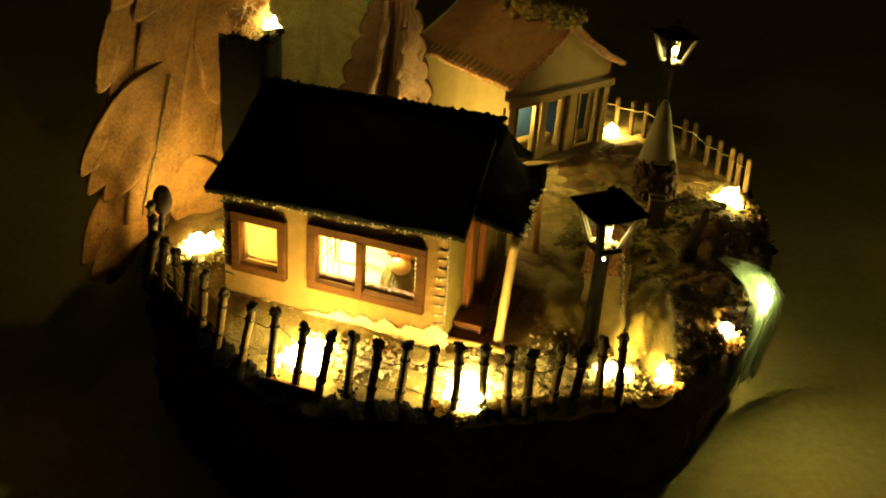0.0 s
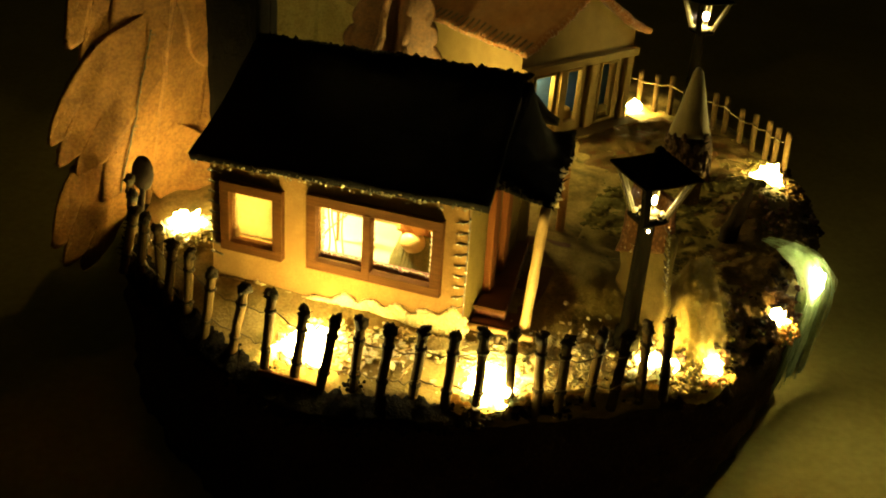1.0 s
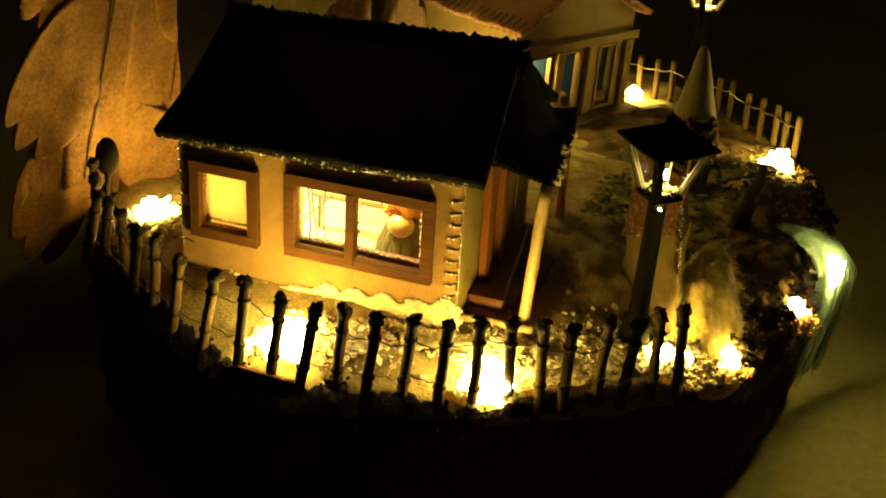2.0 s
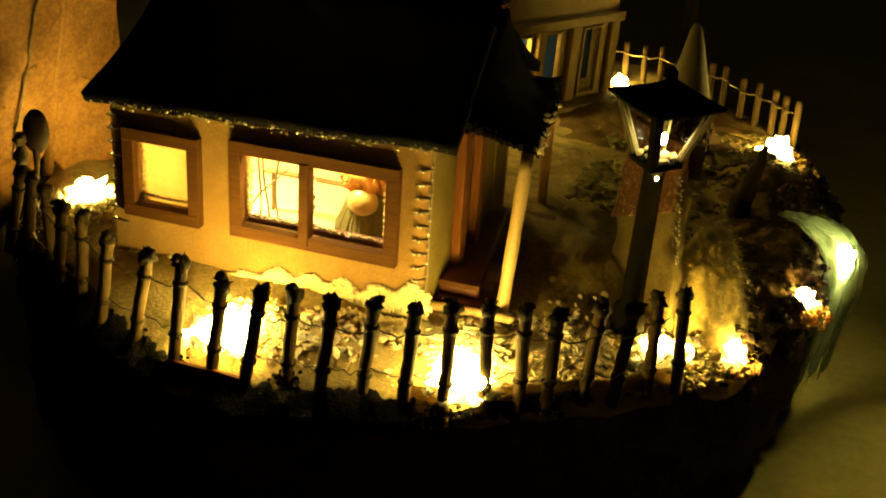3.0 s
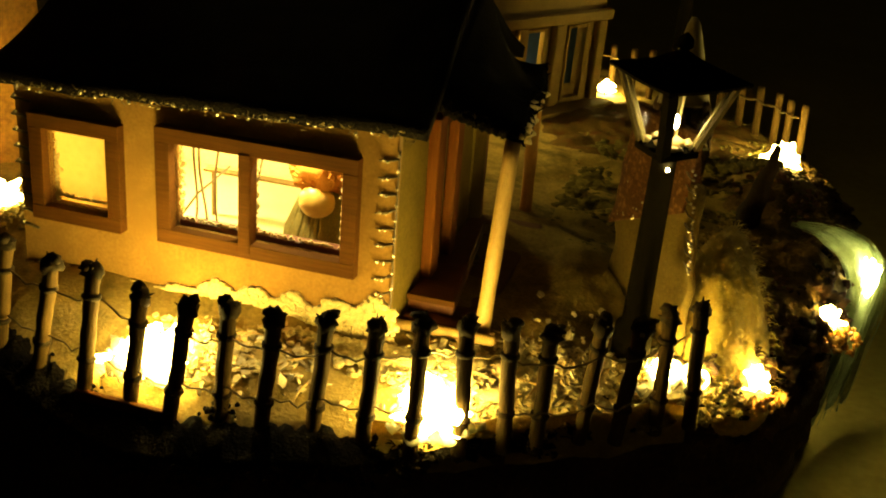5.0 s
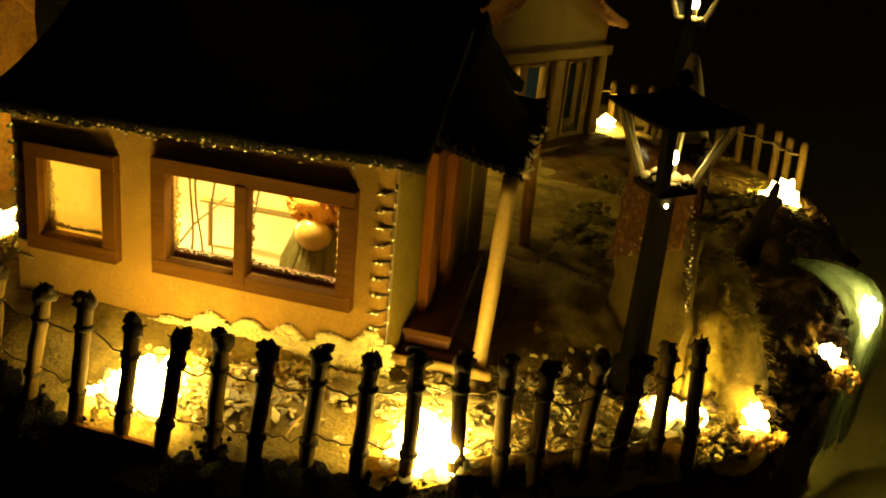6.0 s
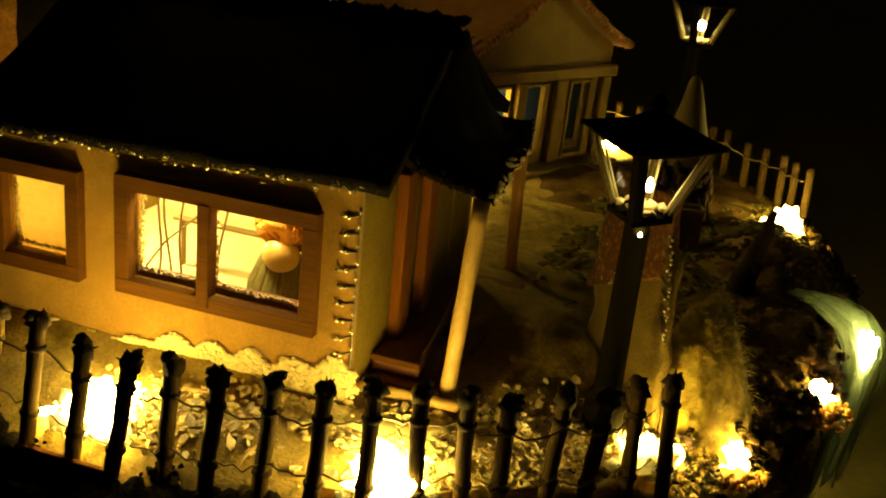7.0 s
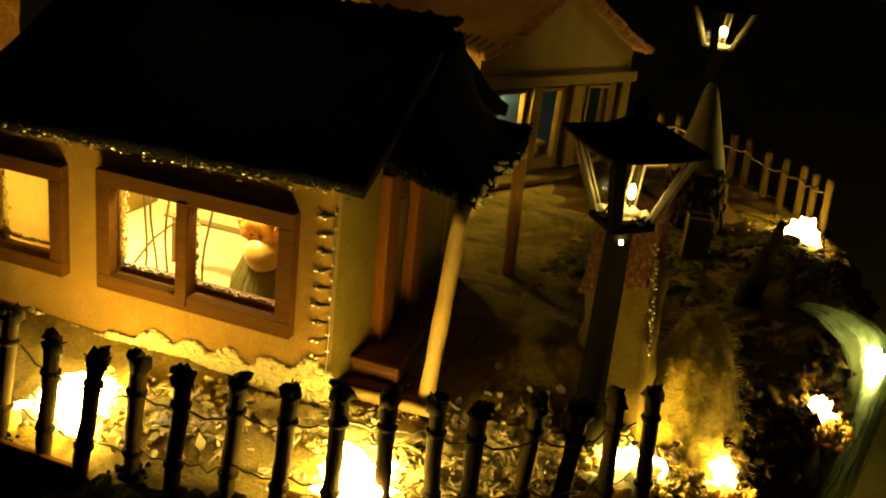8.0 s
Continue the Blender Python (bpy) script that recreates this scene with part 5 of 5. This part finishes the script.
def felt_hut():
    """A narrow little hut: pale walls below, a slanting speckled russet hood above, beads along one corner."""
    t = thing("felt_hut", pose(0.0827, 0.0662, GROUND, 0, 0, -52.7), "pale felt hut with speckled russet roof and beaded corner seam", "toy hut")
    hx, hy = 0.0262, 0.0013
    def ring(u, k):
        a = u * 2 * math.pi + math.pi / 4
        q = 1 / max(abs(math.cos(a)), abs(math.sin(a))) ** 0.92
        return q * math.cos(a) * hx * k, q * math.sin(a) * hy * k
    def wall(u, v):
        x, y = ring(u, 1.02 - 0.13 * v * v)
        x *= 1 - 0.22 * (1 - v) if x < 0 else 1 + 0.12 * (1 - v)
        p = Vector((x, y, -0.002 + 0.070 * v))
        return p + Vector((1, 1, 0)) * 0.0014 * noise.noise(p * 90)
    bm = bmesh.new()
    add_sheet(bm, wall, 72, 26, 0.0012)
    part("wall", bm, M_PALE_FELT, t, smooth=True)
    def roof(u, v):
        x, y = ring(u, 1.0 - 0.16 * v ** 1.3)
        low = 0.0475 + 0.0125 * x / hx
        p = Vector((min(x, 0.0185), y * (2.0 - 1.2 * v), low + (0.0860 - low) * v))
        return p + Vector((1, 1, 0.4)) * 0.0012 * noise.noise(p * 95)
    bm = bmesh.new()
    add_sheet(bm, roof, 72, 26, 0.0014)
    part("roof", bm, M_RED, t, "russet felt with pale specks", True)
    bm = bmesh.new()
    bmesh.ops.create_icosphere(bm, subdivisions=2, radius=0.00058)
    bead = mesh_of("bead", bm, M_BEAD)
    rnd = random.Random(7)
    for k in range(26):
        f = k / 25
        c = Vector((0.0292 - 0.0050 * f, -hy - 0.0010 - 0.0030 * f, 0.036 + 0.038 * f))
        shared("bead", bead, t, pose(c.x + rnd.uniform(-0.0018, 0.0010), c.y + rnd.uniform(-0.0006, 0.0002), c.z + rnd.uniform(-0.0012, 0.0012)))
    for k in range(8):
        f = (k + 0.5) / 8
        c = Vector((0.0284 - 0.0050 * f, -hy - 0.0008 - 0.0030 * f, 0.036 + 0.038 * f))
        bm = bmesh.new()
        add_tube(bm, [c + Vector((-0.0050, 0.0004, 0.0008)), c + Vector((-0.002, -0.0004, 0)), c + Vector((0.0008, 0, -0.0006))], 0.0004, 5)
        part("stitch", bm, M_THREAD, t)
    for k in range(16):
        f, u = rnd.uniform(0.05, 0.55), rnd.uniform(-0.95, 0.3)
        shared("bead", bead, t, pose(hx * u * (1 - 0.2 * f), -hy * (1.5 - 0.8 * f) - 0.0012, 0.0455 + 0.012 * u + 0.036 * f))


felt_hut()

# dark spoon-shaped leaf at the tan fir's foot
bm = bmesh.new()
add_lump(bm, (0, 0, 0.034), (0.0070, 0.0028, 0.012), 0.08, 1.2, 3, 1)
add_tube(bm, [(0, 0, 0), (0.0004, 0, 0.012), (0, 0, 0.026)], [0.0010, 0.0012, 0.0022], 8)
solo("wooden_spoon", bm, M_SPOON, pose(-0.226, 0.058, -0.012, 0, 4, 10), "small dark wooden spoon stuck upright beside the fence", "spoon")


# ---- waterfall ----
def waterfall():
    t = thing("waterfall", pose(0.167, 0.199, -0.012, 0, 0, -35), "waterfall of pale green fibre running over the island edge", "waterfall")
    def flow(s, w):
        # s down the stream, w across it
        if s < 0.3:
            k = s / 0.3
            x, z = -0.020 + 0.036 * k, 0.0005 + 0.004 * math.sin(k * math.pi * 0.7) - 0.0037 * k * k
        else:
            k = (s - 0.3) / 0.7
            x, z = 0.016 + 0.0105 * math.sin(min(1, k * 4) * math.pi / 2) - 0.010 * max(0, k - 0.4), -0.113 * k ** 1.25
        return Vector((x, (w - 0.5) * (0.010 + 0.060 * min(s, 0.45) + 0.012 * max(0, s - 0.45)), z))
    bm = bmesh.new()
    def sheet(u, v):
        p = flow(0.15 + u * (0.70 + 0.16 * noise.noise(Vector((v * 6, 0, 9)))), v)
        return p + Vector((0.0040, 0, 0.003)) * noise.noise(Vector((u * 2.2, v * 9, 1))) + Vector((0.0022, 0, 0.0018)) * noise.noise(Vector((u * 5, v * 30, 4)))
    add_sheet(bm, sheet, 48, 40, 0.0004)
    part("film", bm, M_FALL, t, smooth=True)
    bm = bmesh.new()
    rnd = random.Random(5)
    for _ in range(140):
        w, off = rnd.random(), rnd.uniform(-0.001, 0.0025)
        s0, s1 = rnd.uniform(0, 0.4), rnd.uniform(0.55, 0.92)
        pts = []
        for k in range(13):
            p = flow(s0 + (s1 - s0) * k / 12, w + 0.10 * math.sin(k * 0.5 + w * 23))
            pts.append(p + Vector((off, 0, off)))
        add_tube(bm, pts, 0.00014, 3, False)
    tagged(part("fibre_sheet", bm, M_FALL, t, smooth=True), kind="stuff")


waterfall()


# ---- stones, flakes, fluff ----
def stone_mesh(seed):
    bm = bmesh.new()
    add_lump(bm, (0, 0, 0), (1.0, 0.8, 0.6), 0.85, 2.0, 3, seed)
    return mesh_of("stone", bm, M_ROCK if seed % 2 else M_STONE)


STONES = [stone_mesh(k + 1) for k in range(5)]
rnd = random.Random(31)
for k in range(120):
    a = radians(rnd.uniform(-50, 30) if k % 2 else rnd.uniform(-45, -10))
    low = k % 3 == 0
    x, y = rim(a, 1.0 if low else rnd.uniform(0.93, 1.0))
    s = rnd.uniform(0.002, 0.0060)
    ob = new("stone", STONES[k % 5])
    ob.matrix_world = Matrix.LocRotScale((x, y, mound(x, y) + s * 0.15 - (rnd.uniform(0.003, 0.030) if low else 0)), Euler((rnd.uniform(-0.4, 0.4), rnd.uniform(-0.4, 0.4), rnd.uniform(0, 6))), (s, s, s))
    tagged(ob, "rough brown stone on the island edge", "stone", "stones along the edge")


def scatter(name, material, spots, seed, size, flat, label, category):
    """Loose bits heaped round the given spots (x, y, spread, count)."""
    rnd = random.Random(seed)
    bm = bmesh.new()
    for sx, sy, spread, count in spots:
        for _ in range(count):
            x, y = rnd.gauss(sx, spread), rnd.gauss(sy, spread * 0.7)
            if ((x - CX) / RX) ** 2 + ((y - CY) / RY) ** 2 > 0.955 or (-HL - 0.004 < x < 0.004 and 0 < y < HD):
                continue
            s = size * rnd.uniform(0.4, 1.3)
            m = Matrix.LocRotScale((x, y, mound(x, y) + s * rnd.uniform(0.1, 0.5)), Euler((rnd.gauss(0, 0.5), rnd.gauss(0, 0.5), rnd.uniform(0, 6))), (s, s * rnd.uniform(0.6, 1), s * flat))
            n = rnd.choice((4, 5, 6))
            ring = [Vector((math.cos(a) * rnd.uniform(0.6, 1.1), math.sin(a) * rnd.uniform(0.6, 1.1), rnd.uniform(-0.6, 0.6))) for a in (2 * math.pi * i / n for i in range(n))]
            top = [bm.verts.new(m @ (p + Vector((0, 0, 0.5)))) for p in ring]
            bot = [bm.verts.new(m @ (p * 0.9 - Vector((0, 0, 0.5)))) for p in ring]
            bm.faces.new(top)
            bm.faces.new(bot[::-1])
            for i in range(n):
                bm.faces.new((top[i], bot[i], bot[(i + 1) % n], top[(i + 1) % n]))
    ob = new(name, mesh_of(name, bm, material, False))
    tagged(ob, label, category, kind="stuff")


scatter("flakes", M_SHRED, [(-0.062, -0.026, 0.013, 130), (-0.035, -0.026, 0.010, 60), (0.034, -0.012, 0.015, 620), (0.060, 0.006, 0.013, 620), (0.090, 0.030, 0.016, 160), (0.108, 0.032, 0.006, 110), (-0.185, 0.06, 0.016, 160), (0.155, 0.33, 0.012, 80)],
        1, 0.0022, 0.30, "shiny pale flakes scattered over the yard", "flakes")
scatter("chips", M_FLUFF, [(0.032, -0.010, 0.014, 700), (0.060, 0.008, 0.013, 480), (-0.062, -0.026, 0.012, 420), (0.10, 0.028, 0.010, 200), (-0.19, 0.05, 0.012, 200)], 6, 0.0017, 0.5, "fine white crumbs in the yard", "crumbs")
scatter("crumbs", M_ROCK, [(0.145, 0.09, 0.012, 140), (0.158, 0.14, 0.012, 140), (0.155, 0.24, 0.02, 160)], 2, 0.0024, 0.7, "brown crumbs of bark and moss", "crumbs")


def fluff():
    bm = bmesh.new()
    rnd = random.Random(8)
    for k in range(2400):
        u = rnd.random() ** 0.75
        x = -HL + u * (HL - 0.003)
        crest = (0.0040 + 0.0180 * max(0, u - 0.35)) * (1.1 + 1.3 * noise.noise(Vector((x * 75, 0, 3))))
        h = max(0, crest) * rnd.random() ** 0.7
        add_lump(bm, HOUSE @ Vector((x, -0.0003 - rnd.random() * 0.0014 * (1 - h / 0.02), -0.010 + h)), (0.0019 * rnd.uniform(0.3, 1.2), 0.0008, 0.0014 * rnd.uniform(0.4, 1.1)), 0.7, 2.0, 2, k)
    for k in range(700):
        x, y = rnd.gauss(-0.004, 0.014), -0.002 - abs(rnd.gauss(0, 0.006))
        add_lump(bm, (x, y, mound(x, y) + 0.001), (0.0018 * rnd.uniform(0.3, 1.2), 0.0015 * rnd.uniform(0.3, 1.2), 0.0009), 0.7, 2.0, 2, k)
    ob = new("fluff", mesh_of("fluff", bm, M_FLUFF))
    tagged(ob, "white cotton fluff along the foot of the felt house", "cotton fluff", kind="stuff")
    bm = bmesh.new()
    def wool(u, v):
        a, r = u * 2 * math.pi, v
        x, y = 0.1140 + 0.0255 * r * math.cos(a), 0.068 + 0.034 * r * math.sin(a)
        p = Vector((x, y, 0))
        swell = 0.016 * math.exp(-((x - 0.109) / 0.017) ** 2 - ((y - 0.070) / 0.022) ** 2)
        return (x, y, mound(x, y) + swell + 0.004 * (1 - r ** 4) - 0.012 * r ** 6 + (0.0060 * noise.noise(p * 75) + 0.0018 * noise.noise(p * 150)) * (1 - r ** 4) + 0.0018 * noise.noise(p * 330))
    add_sheet(bm, wool, 90, 36, 0.001)
    for k in range(2600):
        a, r = rnd.random(), rnd.random() ** 0.5
        p = Vector(wool(a, r * 0.97))
        d = Vector((rnd.gauss(0, 0.8), rnd.gauss(0, 0.8), 0.6)).normalized() * rnd.uniform(0.002, 0.007)
        add_tube(bm, [p, p + d * 0.6, p + d + Vector((rnd.uniform(-1, 1), rnd.uniform(-1, 1), -0.6)) * 0.003], [0.00013, 0.00010, 0.00004], 3, False)
    ob = new("moss", mesh_of("moss", bm, M_WOOL))
    tagged(ob, "yellowish moss wool over the mound beside the fence", "moss", kind="stuff")


fluff()
bm = bmesh.new()
add_tube(bm, [(-0.0215, 0, 0), (-0.021, 0, 0), (0, 0, 0.0003), (0.0205, 0, 0), (0.0215, 0, 0)], [0.0008, 0.0020, 0.0021, 0.0020, 0.0008], 12)
solo("wooden_stick", bm, M_STICK, pose(0.0130, 0.0110, mound(0.013, 0.011) + 0.0018, 0, 0, 2), "pale rounded stick lying before the porch steps", "stick")


def garden_moss():
    """Small dark green tufts of moss in the garden."""
    bm = bmesh.new()
    rnd = random.Random(61)
    for cx, cy, spread, count in ((0.050, 0.190, 0.012, 220), (0.045, 0.235, 0.010, 160), (0.095, 0.240, 0.012, 160), (0.105, 0.150, 0.010, 160), (0.060, 0.300, 0.010, 120), (0.125, 0.290, 0.012, 160), (0.085, 0.200, 0.014, 120)):
        for k in range(count):
            x, y = rnd.gauss(cx, spread), rnd.gauss(cy, spread)
            if x < 0.034:
                continue
            q = rnd.uniform(0.0008, 0.0022)
            add_lump(bm, (x, y, mound(x, y) + 0.0012 + rnd.uniform(0, 0.0006)), (q * 1.5, q * 1.3, q * 0.6), 0.5, 2.0, 2, k)
    for k in range(2600):
        x, y = rnd.uniform(0.034, 0.165), rnd.uniform(0.10, 0.40)
        if noise.noise(Vector((x * 60, y * 60, 7))) < 0.02 or ((x - CX) / RX) ** 2 + ((y - CY) / RY) ** 2 > 0.86:
            continue
        q = rnd.uniform(0.0004, 0.0013)
        add_lump(bm, (x, y, mound(x, y) + 0.0012), (q * 1.6, q * 1.3, q * 0.6), 0.8, 2.0, 1, k)
    ob = new("garden_moss", mesh_of("garden_moss", bm, M_TUFT))
    tagged(ob, "dark green moss tufts in the garden between the houses", "moss", kind="stuff")


garden_moss()


def bank_moss():
    """Rough brown moss along the island's edge below the rear fence."""
    bm = bmesh.new()
    rnd = random.Random(71)
    for k in range(1100):
        a = radians(rnd.uniform(-14, 20))
        x, y = rim(a, rnd.uniform(0.905, 1.0))
        q = rnd.uniform(0.0008, 0.0024)
        add_lump(bm, (x, y, mound(x, y) + 0.0012 + q * 0.3), (q * 1.3, q * 1.2, q * 0.8), 0.9, 2.2, 1, k)
    ob = new("bank_moss", mesh_of("bank_moss", bm, M_BANK))
    tagged(ob, "rough brown moss on the bank below the rear fence", "moss", kind="stuff")


bank_moss()


def paper_shreds():
    """Crumpled pale shreds on the edge beside the last fence post."""
    bm = bmesh.new()
    rnd = random.Random(83)
    for k in range(260):
        a = radians(rnd.uniform(-54, -41))
        x, y = rim(a, rnd.uniform(0.980, 1.022))
        d = Vector((rnd.gauss(0, 0.5), rnd.gauss(0, 0.5), rnd.uniform(0.2, 1))).normalized() * rnd.uniform(0.002, 0.005)
        p = Vector((x, y, mound(x, y) - 0.0003))
        add_tube(bm, [p, p + d * 0.5 + Vector((0.0006, 0, 0.0003)), p + d], [0.0007, 0.0015, 0.0005], 4, True)
    ob = new("paper_shreds", mesh_of("paper_shreds", bm, translucent("dull_shred", (0.52, 0.40, 0.14), (0.16, 0.115, 0.035), 200, 0.5), False))
    tagged(ob, "crumpled pale paper shreds beside the last fence post", "shreds", kind="stuff")


paper_shreds()


def rim_moss():
    """Dark shaggy moss round the rim, with tufts at the feet of some posts, and a near-black collar."""
    bm = bmesh.new()
    rnd = random.Random(44)
    for k in range(700):
        a = radians(rnd.uniform(-165, -74))
        x, y = rim(a, rnd.uniform(0.984, 1.012))
        q = rnd.uniform(0.0006, 0.0015)
        add_lump(bm, (x, y, mound(x, y) + rnd.uniform(-0.006, 0.0004)), (q, q, q * 0.7), 0.9, 2.2, 1, k)
    for k in range(260):
        a = radians(rnd.uniform(-76, -36))
        x, y = rim(a, rnd.uniform(0.982, 1.010))
        q = rnd.uniform(0.0006, 0.0022)
        add_lump(bm, (x, y, mound(x, y) - rnd.uniform(0.0, 0.005)), (q * 1.3, q, q * 0.7), 1.2, 2.4, 1, k)
    for tx, ty in [FRONT[k][2:] for k in (8, 9, 12, 15, 19)]:
        for k in range(26):
            x, y = rnd.gauss(tx, 0.003), rnd.gauss(ty, 0.0014)
            q = rnd.uniform(0.0008, 0.0018)
            add_lump(bm, (x, y, mound(x, y) + abs(rnd.gauss(0, 0.002))), (q * 0.8, q * 0.8, q * 0.8), 0.9, 2.2, 1, k)
    for k in range(1500):
        a = radians(rnd.uniform(-165, -60))
        x, y = rim(a, rnd.uniform(0.985, 1.01))
        p = Vector((x, y, mound(x, y) - 0.001))
        d = Vector((math.cos(a) * 0.5 + rnd.gauss(0, 0.5), math.sin(a) * 0.5 + rnd.gauss(0, 0.5), rnd.uniform(0, 1))).normalized() * rnd.uniform(0.002, 0.005)
        add_tube(bm, [p, p + d * 0.6, p + d + Vector((0, 0, -0.001))], [0.0004, 0.0003, 0.0001], 3, False)
    # Near-black sheet covering the ground outside the posts.
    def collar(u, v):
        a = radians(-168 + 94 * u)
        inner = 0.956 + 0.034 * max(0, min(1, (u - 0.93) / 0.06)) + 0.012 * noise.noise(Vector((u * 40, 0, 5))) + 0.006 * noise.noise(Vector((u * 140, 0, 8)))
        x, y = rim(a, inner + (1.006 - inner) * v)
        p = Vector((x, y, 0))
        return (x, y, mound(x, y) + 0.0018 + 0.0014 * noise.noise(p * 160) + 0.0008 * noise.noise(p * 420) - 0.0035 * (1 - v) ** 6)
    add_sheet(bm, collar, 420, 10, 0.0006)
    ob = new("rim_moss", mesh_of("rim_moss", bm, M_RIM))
    tagged(ob, "dark shaggy moss and a near-black collar along the island rim", "moss", kind="stuff")


rim_moss()

# loose straws on the ground
straw_rnd = random.Random(17)
for k in range(14):
    x, y = straw_rnd.uniform(-0.06, 0.08), straw_rnd.uniform(-0.034, -0.012)
    y += max(0, x - 0.02) * 0.5
    bm = bmesh.new()
    half = straw_rnd.uniform(0.005, 0.010)
    add_tube(bm, [(-half, 0, 0), (0, 0.0006, 0.0006), (half, 0, 0)], [0.0004, 0.0005, 0.0003], 5)
    solo("straw", bm, M_STICK, pose(x, y, mound(x, y) + 0.0012, 0, straw_rnd.uniform(-8, 8), straw_rnd.uniform(0, 180)), "thin pale straw lying in the yard", "straw", "straws in the yard")

# flat pale stones in front of the porch
for k, (x, y, s, turn) in enumerate(((0.010, -0.004, 0.010, 10), (0.026, 0.000, 0.009, 40), (0.041, 0.004, 0.008, 80), (0.018, -0.018, 0.008, 130), (0.040, -0.010, 0.007, 200))):
    bm = bmesh.new()
    add_lump(bm, (0, 0, 0), (s, s * 0.7, 0.0016), 0.3, 1.3, 3, k)
    solo("stepping_stone", bm, M_FLUFF, pose(x, y, mound(x, y) + 0.001, 0, 0, turn), "flat pale stepping stone in front of the porch", "stepping stone", "stones before the porch")

# plank along the edge between the fence posts
bm = bmesh.new()
add_box(bm, (-0.017, -0.0012, -0.0018), (0.017, 0.0012, 0.0018), 0.0005)
solo("edge_plank", bm, M_FRAME, pose(-0.0795, -0.0500, -0.0225, 0, 1, -2), "narrow brown wooden plank along the island edge", "plank", smooth=False)

# brown strip added between the yard and the fence as the island's dimly lit side edge
def side_edge_strip():
    line = [Vector((x - 0.0008, y + 0.0036, 0)) for _, _, x, y in FRONT[15:]]
    def strip(u, v):
        k = min(len(line) - 2, int(u * (len(line) - 1)))
        p = line[k].lerp(line[k + 1], u * (len(line) - 1) - k)
        top = 0.0030 + 0.0014 * noise.noise(Vector((u * 9, 0, 1))) + 0.0008 * noise.noise(Vector((u * 40, 0, 2)))
        return (p.x, p.y + 0.0006 * noise.noise(Vector((u * 30, v * 3, 4))), -0.034 + (0.0185 + 0.4 * (top - 0.003)) * v)
    bm = bmesh.new()
    add_sheet(bm, strip, 150, 8, 0.0005)
    solo("side_edge_strip", bm, translucent("side_edge_brown", (0.40, 0.29, 0.085), (0.25, 0.175, 0.046), 90, 0.45), pose(0, 0, 0), "translucent brown strip added as the island's lit side edge", "edging")


side_edge_strip()
